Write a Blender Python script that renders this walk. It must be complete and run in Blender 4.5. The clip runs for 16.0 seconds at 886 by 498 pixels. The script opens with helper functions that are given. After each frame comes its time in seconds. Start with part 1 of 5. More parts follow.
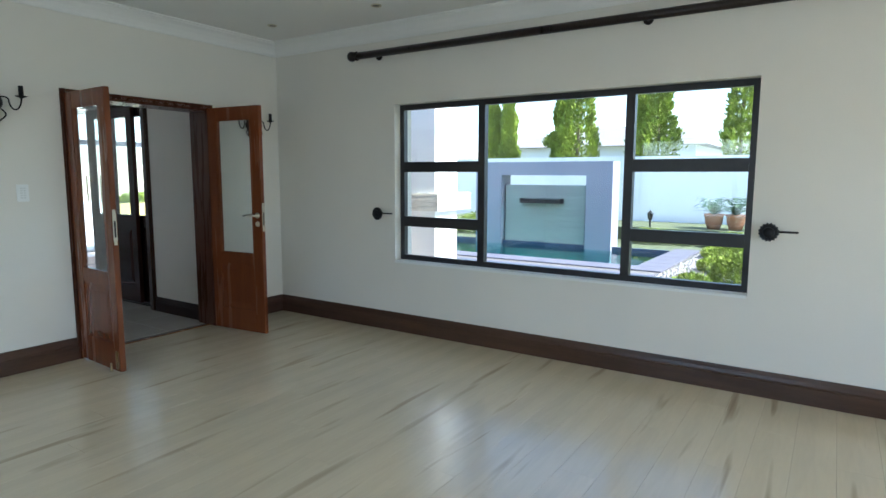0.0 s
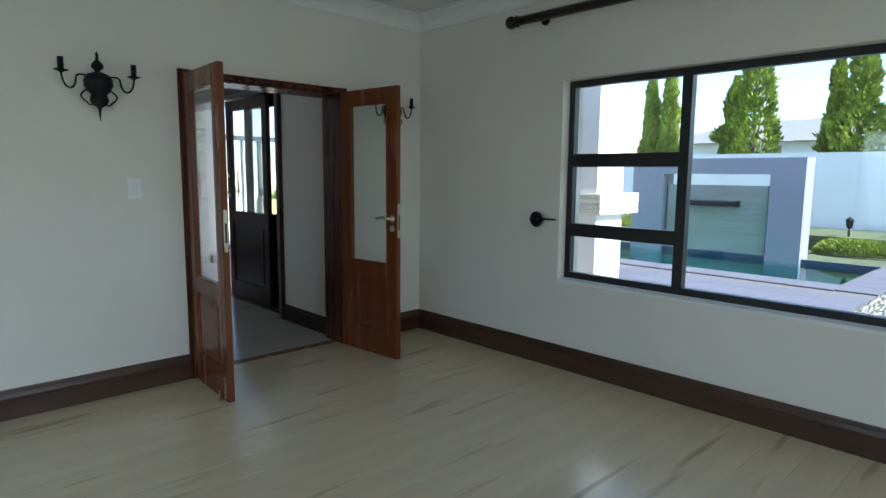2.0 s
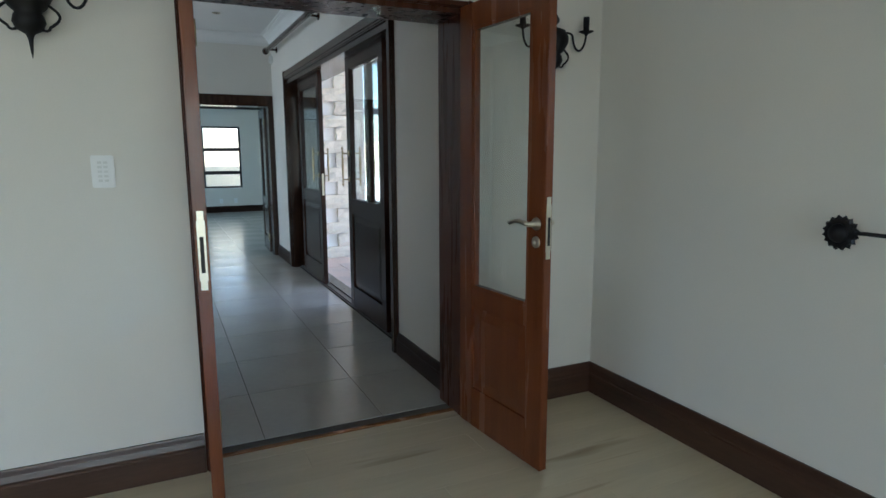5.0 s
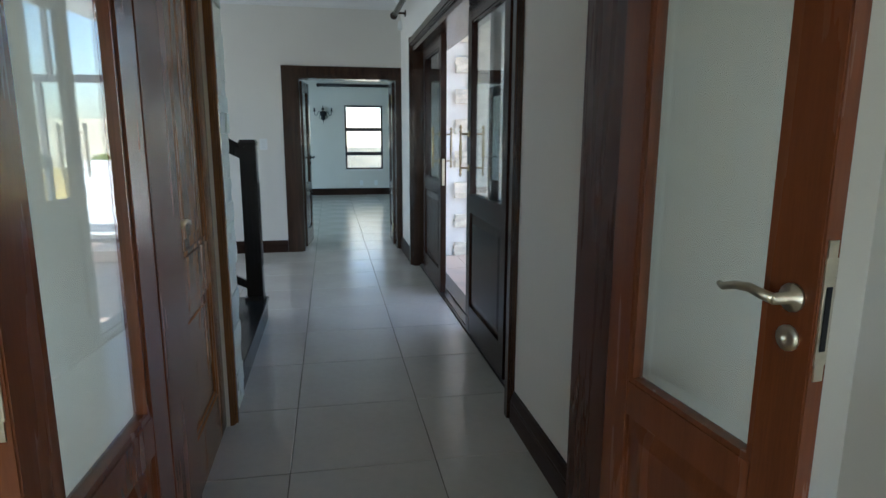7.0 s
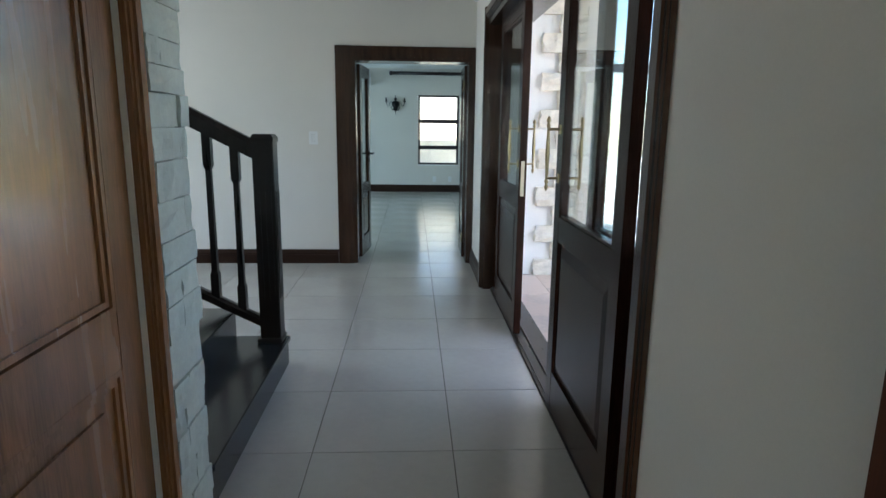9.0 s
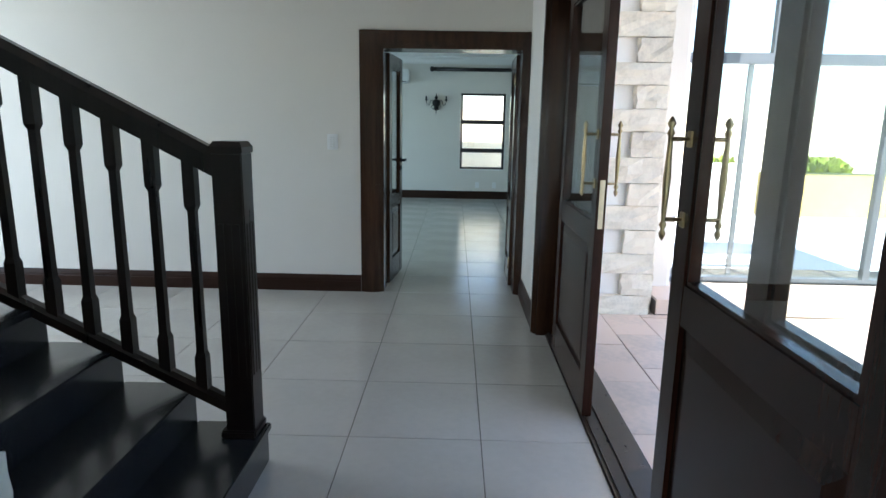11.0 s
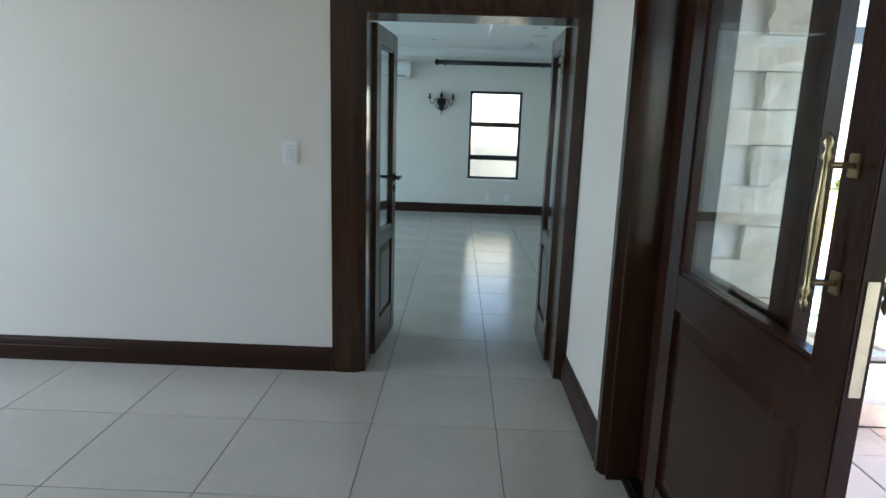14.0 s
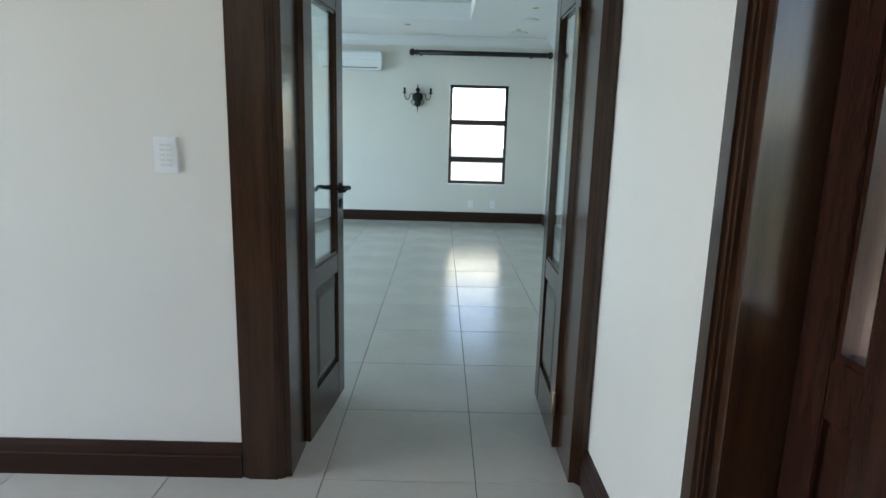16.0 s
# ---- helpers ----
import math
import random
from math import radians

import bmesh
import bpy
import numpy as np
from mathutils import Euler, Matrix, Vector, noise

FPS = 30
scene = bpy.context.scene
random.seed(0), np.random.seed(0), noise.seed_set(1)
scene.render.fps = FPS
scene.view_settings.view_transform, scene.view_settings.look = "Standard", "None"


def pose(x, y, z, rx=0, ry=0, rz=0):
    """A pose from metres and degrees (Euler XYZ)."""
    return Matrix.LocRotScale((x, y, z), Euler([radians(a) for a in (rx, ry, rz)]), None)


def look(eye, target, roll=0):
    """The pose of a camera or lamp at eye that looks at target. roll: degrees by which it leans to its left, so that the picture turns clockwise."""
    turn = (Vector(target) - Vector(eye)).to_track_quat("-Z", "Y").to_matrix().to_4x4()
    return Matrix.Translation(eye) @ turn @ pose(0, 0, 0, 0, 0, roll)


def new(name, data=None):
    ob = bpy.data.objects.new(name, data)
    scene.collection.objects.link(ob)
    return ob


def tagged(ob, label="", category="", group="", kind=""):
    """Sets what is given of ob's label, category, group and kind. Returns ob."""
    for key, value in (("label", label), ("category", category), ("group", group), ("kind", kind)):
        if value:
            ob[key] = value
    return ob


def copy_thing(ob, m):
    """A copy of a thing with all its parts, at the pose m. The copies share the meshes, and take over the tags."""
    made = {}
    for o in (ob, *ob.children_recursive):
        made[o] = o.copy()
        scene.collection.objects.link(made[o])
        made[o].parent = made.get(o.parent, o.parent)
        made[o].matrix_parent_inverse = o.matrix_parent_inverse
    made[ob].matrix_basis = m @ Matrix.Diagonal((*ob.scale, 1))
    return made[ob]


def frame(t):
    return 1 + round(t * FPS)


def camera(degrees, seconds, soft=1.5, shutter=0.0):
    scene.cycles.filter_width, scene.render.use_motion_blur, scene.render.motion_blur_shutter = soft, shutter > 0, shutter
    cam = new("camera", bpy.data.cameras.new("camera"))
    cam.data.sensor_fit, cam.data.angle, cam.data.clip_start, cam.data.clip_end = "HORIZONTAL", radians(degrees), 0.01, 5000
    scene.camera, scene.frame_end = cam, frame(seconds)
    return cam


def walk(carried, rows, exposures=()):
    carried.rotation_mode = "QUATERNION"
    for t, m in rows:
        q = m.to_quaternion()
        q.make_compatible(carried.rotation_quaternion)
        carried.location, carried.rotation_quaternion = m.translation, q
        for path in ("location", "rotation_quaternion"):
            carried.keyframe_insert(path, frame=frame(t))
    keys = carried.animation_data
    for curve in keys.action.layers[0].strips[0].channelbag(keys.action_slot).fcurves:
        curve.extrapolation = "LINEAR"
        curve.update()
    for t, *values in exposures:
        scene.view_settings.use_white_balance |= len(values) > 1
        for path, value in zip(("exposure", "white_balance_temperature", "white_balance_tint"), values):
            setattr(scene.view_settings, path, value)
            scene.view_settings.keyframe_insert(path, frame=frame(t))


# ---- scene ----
cam = camera(73.2, 16.0)

PATH = [
    (0, (-4.282, -4.845, 1.421), (-2.622, -3.756, 1.178), 0.2),
    (0.5, (-4.094, -4.677, 1.41), (-2.502, -3.491, 1.166), 0.4),
    (1, (-3.924, -4.461, 1.414), (-2.393, -3.199, 1.169), 0.4),
    (1.5, (-3.735, -4.24, 1.404), (-2.274, -2.896, 1.158), 0.5),
    (2, (-3.527, -4.037, 1.401), (-2.163, -2.596, 1.15), 0.5),
    (2.5, (-3.31, -3.797, 1.393), (-2.024, -2.287, 1.134), 0.6),
    (3, (-3.088, -3.548, 1.367), (-1.861, -1.992, 1.097), 0.7),
    (3.2, (-3.019, -3.416, 1.349), (-1.8, -1.852, 1.084), 0.9),
    (5.5, (-1.961, -2.365, 1.351), (-1.259, -0.523, 1.015), -0.3),
    (6, (-1.814, -2.05, 1.347), (-1.23, -0.17, 0.994), 0.1),
    (6.5, (-1.678, -1.797, 1.343), (-1.216, 0.114, 0.975), 0.1),
    (7, (-1.598, -1.503, 1.35), (-1.236, 0.428, 0.976), 0.2),
    (7.5, (-1.498, -1.234, 1.358), (-1.224, 0.71, 0.974), 0.2),
    (8, (-1.419, -0.96, 1.35), (-1.222, 0.992, 0.961), 0.4),
    (8.5, (-1.394, -0.638, 1.363), (-1.247, 1.317, 0.966), 0.5),
    (9, (-1.373, -0.357, 1.365), (-1.27, 1.6, 0.964), 0.7),
    (11.5, (-1.338, 0.996, 1.399), (-1.388, 2.954, 0.996), 1.2),
    (12, (-1.374, 1.274, 1.415), (-1.428, 3.232, 1.01), 1.5),
    (12.5, (-1.382, 1.515, 1.404), (-1.441, 3.473, 1.001), 1.5),
    (13, (-1.395, 1.785, 1.403), (-1.453, 3.744, 1.002), 1.6),
    (13.5, (-1.416, 2.076, 1.403), (-1.472, 4.035, 1.005), 1.6),
    (14, (-1.425, 2.345, 1.405), (-1.464, 4.305, 1.006), 1.8),
    (14.5, (-1.406, 2.655, 1.39), (-1.433, 4.615, 0.994), 1.6),
    (15, (-1.405, 2.943, 1.375), (-1.418, 4.904, 0.981), 1.6),
    (15.5, (-1.398, 3.201, 1.363), (-1.391, 5.162, 0.97), 1.5),
    (16, (-1.364, 3.461, 1.356), (-1.35, 5.423, 0.965), 1.5),
]
walk(cam, [(t, look(eye, target, roll)) for t, eye, target, roll in PATH],
     exposures=[(0.0, 2.02, 5600, 11), (0.7, 2.12, 5600, 11), (1.5, 1.82, 5570, 10), (3.2, 1.25, 5530, 8), (5.5, 2.05, 5700, 11), (7.0, 2.08, 5780, 11), (8.5, 2.2, 5950, 11), (12.5, 2.15, 6050, 12), (14.0, 2.25, 6050, 12), (16.0, 2.75, 6250, 14)])

# ---- world and sun ----
SUN_ELEV, SUN_AZ = 50.0, 175.0     # azimuth clockwise from +y
world = bpy.data.worlds.new("world")
scene.world = world
world.use_nodes = True
wn = world.node_tree.nodes
sky = wn.new("ShaderNodeTexSky")
sky.sky_type = 'NISHITA'
sky.sun_disc = False
sky.sun_elevation, sky.sun_rotation = radians(SUN_ELEV), radians(SUN_AZ)
wn["Background"].inputs["Strength"].default_value = 0.15
world.node_tree.links.new(sky.outputs[0], wn["Background"].inputs["Color"])
sd = bpy.data.lights.new("sun", 'SUN')
sd.energy, sd.angle, sd.color = 5.0, radians(0.55), (1.0, 0.95, 0.87)
sun = new("sun", sd)
sa, se = radians(SUN_AZ), radians(SUN_ELEV)
sun.matrix_world = look((math.sin(sa) * math.cos(se) * 30, math.cos(sa) * math.cos(se) * 30, math.sin(se) * 30), (0, 0, 0))


def window_lamp(name, loc, target, sx, sy, watts, color=(0.74, 0.87, 1.0)):
    d = bpy.data.lights.new(name, 'AREA')
    d.shape, d.size, d.size_y, d.energy, d.color = 'RECTANGLE', sx, sy, watts, color
    o = new(name, d)
    o.matrix_world = look(loc, target)
    return o


window_lamp("daylight_south", (-3.3, -8.0, 1.15), (-3.3, -3.5, -0.9), 3.6, 2.0, 11.5)
window_lamp("daylight_west", (-6.66, -3.4, 1.35), (-2.5, -3.0, -0.6), 3.0, 1.4, 6.5)
window_lamp("daylight_end_room", (-6.66, 9.2, 1.15), (-1.5, 9.6, -0.4), 4.6, 2.0, 26, (0.54, 0.81, 1.0))
window_lamp("daylight_hall", (-6.66, 4.3, 1.5), (-1.5, 4.3, -0.4), 2.0, 2.2, 21, (0.82, 0.92, 1.0))


# ---- materials ----
def material(name, color, rough=0.5, metal=0.0, var=0.12, scale=6.0, fine=90.0, bump=0.05, stretch=(1, 1, 1), coat=0.0,
             piece=0.0, spec=0.5, tint=None, rvar=0.1):
    """Noise at two scales over a base colour; piece: how far each object or island differs."""
    m = bpy.data.materials.new(name)
    m.use_nodes = True
    n, l = m.node_tree.nodes, m.node_tree.links
    b = n["Principled BSDF"]
    tc = n.new("ShaderNodeTexCoord")
    mp = n.new("ShaderNodeMapping")
    mp.inputs["Scale"].default_value = stretch
    l.new(tc.outputs["Object"], mp.inputs[0])
    big, small = n.new("ShaderNodeTexNoise"), n.new("ShaderNodeTexNoise")
    for t, s, d in ((big, scale, 4), (small, fine, 3)):
        t.inputs["Scale"].default_value, t.inputs["Detail"].default_value = s, d
        l.new(mp.outputs[0], t.inputs["Vector"])
    add = n.new("ShaderNodeMath")
    add.operation = 'ADD'
    l.new(big.outputs[0], add.inputs[0])
    half = n.new("ShaderNodeMath")
    half.operation = 'MULTIPLY'
    half.inputs[1].default_value = 0.5
    l.new(small.outputs[0], half.inputs[0])
    l.new(half.outputs[0], add.inputs[1])
    src = add.outputs[0]
    if piece:
        info = n.new("ShaderNodeObjectInfo")
        pm = n.new("ShaderNodeMath")
        pm.operation = 'MULTIPLY_ADD'
        pm.inputs[1].default_value = piece
        l.new(info.outputs["Random"], pm.inputs[0])
        l.new(src, pm.inputs[2])
        src = pm.outputs[0]
    ramp = n.new("ShaderNodeValToRGB")
    lo = tuple(max(0, c * (1 - var)) for c in color) if tint is None else tint
    hi = tuple(min(1, c * (1 + var)) for c in color)
    ramp.color_ramp.elements[0].position, ramp.color_ramp.elements[1].position = 0.5, 1.0 + piece
    ramp.color_ramp.elements[0].color, ramp.color_ramp.elements[1].color = (*lo, 1), (*hi, 1)
    l.new(src, ramp.inputs[0])
    l.new(ramp.outputs[0], b.inputs["Base Color"])
    rm = n.new("ShaderNodeMapRange")
    rm.inputs[1].default_value, rm.inputs[2].default_value = 0.3, 0.7
    rm.inputs[3].default_value, rm.inputs[4].default_value = max(0.02, rough - rvar * rough), min(1, rough + rvar * rough)
    l.new(big.outputs[0], rm.inputs[0])
    l.new(rm.outputs[0], b.inputs["Roughness"])
    b.inputs["Metallic"].default_value = metal
    b.inputs["Specular IOR Level"].default_value = spec
    b.inputs["Coat Weight"].default_value = coat
    b.inputs["Coat Roughness"].default_value = 0.12
    if bump:
        bp = n.new("ShaderNodeBump")
        bp.inputs["Strength"].default_value = bump
        bp.inputs["Distance"].default_value = 0.01
        l.new(src, bp.inputs["Height"])
        l.new(bp.outputs[0], b.inputs["Normal"])
    return m


def glass_material(name, tint=(0.95, 0.98, 0.97), rough=0.0):
    m = bpy.data.materials.new(name)
    m.use_nodes = True
    n, l = m.node_tree.nodes, m.node_tree.links
    n.remove(n["Principled BSDF"])
    tr, gl, mix, fr = n.new("ShaderNodeBsdfTransparent"), n.new("ShaderNodeBsdfGlossy"), n.new("ShaderNodeMixShader"), n.new("ShaderNodeLayerWeight")
    tr.inputs[0].default_value = (*tint, 1)
    gl.inputs["Roughness"].default_value = rough
    pw, ma = n.new("ShaderNodeMath"), n.new("ShaderNodeMath")
    pw.operation, ma.operation = 'POWER', 'MULTIPLY_ADD'
    pw.inputs[1].default_value, ma.inputs[1].default_value, ma.inputs[2].default_value = 4.0, 0.9, 0.05
    l.new(fr.outputs["Facing"], pw.inputs[0])
    l.new(pw.outputs[0], ma.inputs[0])
    l.new(ma.outputs[0], mix.inputs[0])
    l.new(tr.outputs[0], mix.inputs[1])
    l.new(gl.outputs[0], mix.inputs[2])
    l.new(mix.outputs[0], n["Material Output"].inputs[0])
    return m


def floor_board_material():
    """Pale cream laminate with long soft streaks along x."""
    m = material("cream_laminate", (0.62, 0.525, 0.365), 0.22, var=0.07, scale=2.2, fine=14.0, bump=0.012, stretch=(0.35, 3.2, 1), piece=0.05, coat=0.15)
    n, l = m.node_tree.nodes, m.node_tree.links
    b = n["Principled BSDF"]
    base = b.inputs["Base Color"].links[0].from_socket
    tc = n.new("ShaderNodeTexCoord")
    mp = n.new("ShaderNodeMapping")
    mp.inputs["Scale"].default_value = (0.8, 9.0, 1)
    st = n.new("ShaderNodeTexNoise")
    st.inputs["Scale"].default_value, st.inputs["Detail"].default_value = 1.1, 2
    st.inputs["Distortion"].default_value = 0.4
    rp = n.new("ShaderNodeValToRGB")
    rp.color_ramp.elements[0].position, rp.color_ramp.elements[1].position = 0.62, 0.74
    rp.color_ramp.elements[0].color, rp.color_ramp.elements[1].color = (0, 0, 0, 1), (0.7, 0.7, 0.7, 1)
    mix = n.new("ShaderNodeMixRGB")
    mix.inputs[2].default_value = (0.28, 0.20, 0.12, 1)
    # boards are placed pieces: use world position so streaks differ from board to board
    geo = n.new("ShaderNodeNewGeometry")
    l.new(geo.outputs["Position"], mp.inputs[0])
    l.new(mp.outputs[0], st.inputs["Vector"])
    l.new(st.outputs[0], rp.inputs[0])
    l.new(rp.outputs[0], mix.inputs[0])
    l.new(base, mix.inputs[1])
    l.new(mix.outputs[0], b.inputs["Base Color"])
    return m


M_WALL = material("cream_wall_paint", (0.73, 0.695, 0.625), 0.6, var=0.035, scale=1.2, fine=160, bump=0.03, spec=0.3)
M_CEIL = material("white_ceiling_paint", (0.78, 0.77, 0.74), 0.8, var=0.02, scale=1.0, fine=120, bump=0.015, spec=0.2)
M_WOOD_D = material("dark_stained_wood", (0.042, 0.018, 0.009), 0.24, var=0.4, scale=3.0, fine=40, bump=0.006, stretch=(9, 9, 0.6), spec=0.3, coat=0.25)
M_WOOD_SKIRT = material("stained_skirting_wood", (0.062, 0.030, 0.018), 0.34, var=0.3, scale=2.0, fine=30, bump=0.006, stretch=(0.6, 0.6, 9), coat=0.12, spec=0.35)
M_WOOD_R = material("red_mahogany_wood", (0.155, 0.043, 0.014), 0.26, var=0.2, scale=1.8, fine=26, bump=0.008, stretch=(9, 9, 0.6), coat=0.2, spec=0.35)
M_WOOD_B = material("brown_meranti_wood", (0.25, 0.108, 0.038), 0.26, var=0.4, scale=1.6, fine=24, bump=0.008, stretch=(8, 8, 0.6), coat=0.2, spec=0.35)
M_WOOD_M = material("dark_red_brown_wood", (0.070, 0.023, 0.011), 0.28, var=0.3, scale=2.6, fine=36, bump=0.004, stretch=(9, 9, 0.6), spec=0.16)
M_WOOD_K = material("near_black_wood", (0.016, 0.0095, 0.0075), 0.3, var=0.35, scale=3.0, fine=40, bump=0.008, stretch=(9, 9, 0.6), coat=0.12, spec=0.35)
M_SKIRT_D = material("dark_skirting_wood", (0.030, 0.014, 0.009), 0.4, var=0.25, scale=2.0, fine=30, bump=0.004, stretch=(0.6, 0.6, 9), spec=0.14)
M_SLAB = material("grey_green_slab_stone", (0.27, 0.285, 0.25), 0.8, var=0.2, scale=4, fine=40, bump=0.2, stretch=(1, 1, 5), piece=0.2)
M_WOOD_P = material("dark_red_black_wood", (0.030, 0.0115, 0.007), 0.24, var=0.4, scale=3.0, fine=40, bump=0.006, stretch=(9, 9, 0.6), spec=0.24)
M_IRON = material("black_wrought_iron", (0.018, 0.017, 0.018), 0.5, metal=0.6, var=0.3, scale=20, bump=0.08)
M_BRASS = material("polished_brass", (0.38, 0.30, 0.17), 0.3, metal=1.0, var=0.15, scale=30, bump=0.02)
M_NICKEL = material("brushed_nickel", (0.60, 0.54, 0.42), 0.32, metal=1.0, var=0.1, scale=30, bump=0.02)
M_ALU = material("charcoal_aluminium", (0.022, 0.020, 0.021), 0.38, metal=0.2, var=0.15, scale=20, bump=0.01)
M_ALU_G = material("grey_aluminium", (0.16, 0.17, 0.19), 0.35, metal=0.6, var=0.1, scale=20, bump=0.01)
M_PLASTIC = material("white_plastic", (0.80, 0.80, 0.78), 0.35, var=0.02, scale=8, bump=0.0)
M_TILE = material("beige_porcelain_tile", (0.47, 0.445, 0.40), 0.2, var=0.06, scale=2.0, fine=22, bump=0.008, piece=0.12, rvar=0.25)
M_GROUT = material("grey_grout", (0.13, 0.115, 0.10), 0.9, var=0.2, scale=30, bump=0.1)
M_BOARD = floor_board_material()
M_GRANITE = material("black_granite", (0.016, 0.017, 0.020), 0.24, var=0.9, scale=60, fine=260, bump=0.0, coat=0.2)
M_STONE_W = material("whitewashed_stone", (0.60, 0.655, 0.60), 0.75, var=0.1, scale=9, fine=60, bump=0.2, piece=0.1)
M_STONE = material("cream_sandstone", (0.60, 0.56, 0.47), 0.85, var=0.2, scale=9, fine=50, bump=0.4, piece=0.3)
M_SLATE = material("pink_grey_slate", (0.58, 0.455, 0.375), 0.4, var=0.15, scale=3, fine=24, bump=0.08, piece=0.4, tint=(0.44, 0.37, 0.32))
M_SLATE_J = material("pale_slate_grout", (0.36, 0.31, 0.27), 0.9, var=0.15, scale=20, bump=0.1)
M_RENDER_W = material("white_render", (0.80, 0.79, 0.76), 0.85, var=0.04, scale=2, fine=90, bump=0.08)
M_RENDER_G = material("grey_violet_render", (0.27, 0.26, 0.30), 0.85, var=0.05, scale=2, fine=90, bump=0.08)
M_RENDER_C = material("cream_render", (0.74, 0.66, 0.50), 0.85, var=0.05, scale=2, fine=90, bump=0.08)
M_OCHRE = material("ochre_render", (0.58, 0.42, 0.15), 0.85, var=0.08, scale=2, fine=90, bump=0.08)
# pool deck: its grey-violet shade is put into this dark base colour
M_PAVE = material("shaded_concrete_paving", (0.10, 0.096, 0.118), 0.75, var=0.12, scale=4, fine=60, bump=0.1, piece=0.2)
M_POOLTILE = material("blue_pool_mosaic", (0.035, 0.055, 0.10), 0.3, var=0.3, scale=30, fine=90, bump=0.03)
M_PLASTER = material("teal_pool_plaster", (0.10, 0.27, 0.25), 0.6, var=0.15, scale=3, bump=0.02)
M_SOIL = material("dark_soil_and_grass", (0.085, 0.10, 0.045), 0.95, var=0.4, scale=5, fine=70, bump=0.4)
M_PEBBLE = material("river_pebble", (0.42, 0.37, 0.33), 0.7, var=0.3, scale=15, bump=0.1, piece=0.4)
M_TERRA = material("terracotta", (0.45, 0.21, 0.11), 0.8, var=0.15, scale=10, bump=0.1)
M_LEAF = material("bright_cypress_foliage", (0.22, 0.28, 0.035), 0.65, var=0.55, scale=3, fine=30, bump=0.1, spec=0.2)
M_LEAF_B = material("shrub_foliage", (0.22, 0.28, 0.035), 0.6, var=0.6, scale=5, fine=40, bump=0.1, spec=0.2)
M_LEAF_D = material("dark_palm_leaf", (0.05, 0.10, 0.035), 0.5, var=0.4, scale=5, fine=40, bump=0.05)
M_BARK = material("grey_brown_bark", (0.14, 0.10, 0.07), 0.9, var=0.4, scale=8, fine=50, bump=0.4, stretch=(5, 5, 1))
M_ROOF = material("grey_roof_tile", (0.20, 0.19, 0.19), 0.8, var=0.2, scale=6, bump=0.2)
M_LAMP = material("unlit_lamp_glass", (0.68, 0.68, 0.65), 0.3, var=0.05, scale=20, bump=0.0)
M_BOULDER = material("grey_boulder", (0.30, 0.31, 0.33), 0.85, var=0.2, scale=6, fine=50, bump=0.3)
M_GLASS = glass_material("clear_glass")
M_GLASS_F = glass_material("faintly_green_glass", (0.92, 0.955, 0.96), 0.01)


def water_material():
    m = bpy.data.materials.new("pool_water")
    m.use_nodes = True
    n, l = m.node_tree.nodes, m.node_tree.links
    n.remove(n["Principled BSDF"])
    tr, gl, mix, fr = n.new("ShaderNodeBsdfTransparent"), n.new("ShaderNodeBsdfGlossy"), n.new("ShaderNodeMixShader"), n.new("ShaderNodeLayerWeight")
    tr.inputs[0].default_value = (0.45, 0.85, 0.82, 1)
    gl.inputs["Roughness"].default_value = 0.03
    pw = n.new("ShaderNodeMath")
    pw.operation = 'POWER'
    pw.inputs[1].default_value = 8.0
    l.new(fr.outputs["Facing"], pw.inputs[0])
    no, bp = n.new("ShaderNodeTexNoise"), n.new("ShaderNodeBump")
    no.inputs["Scale"].default_value = 5
    bp.inputs["Strength"].default_value = 0.08
    l.new(no.outputs[0], bp.inputs["Height"])
    l.new(bp.outputs[0], gl.inputs["Normal"])
    l.new(bp.outputs[0], fr.inputs["Normal"])
    l.new(pw.outputs[0], mix.inputs[0])
    l.new(tr.outputs[0], mix.inputs[1])
    l.new(gl.outputs[0], mix.inputs[2])
    l.new(mix.outputs[0], n["Material Output"].inputs[0])
    return m


M_WATER = water_material()


# ---- mesh helpers ----
def box(bm, x0, x1, y0, y1, z0, z1):
    x0, x1, y0, y1, z0, z1 = min(x0, x1), max(x0, x1), min(y0, y1), max(y0, y1), min(z0, z1), max(z0, z1)
    v = [bm.verts.new((x, y, z)) for z in (z0, z1) for x, y in ((x0, y0), (x1, y0), (x1, y1), (x0, y1))]
    for f in ((0, 3, 2, 1), (4, 5, 6, 7), (0, 1, 5, 4), (1, 2, 6, 5), (2, 3, 7, 6), (3, 0, 4, 7)):
        bm.faces.new([v[i] for i in f])
    return v


def boxes(*specs, bevel=0.0):
    bm = bmesh.new()
    for s in specs:
        box(bm, *s)
    if bevel:
        bmesh.ops.bevel(bm, geom=bm.edges[:], offset=bevel, segments=2, affect='EDGES', clamp_overlap=True)
    return bm


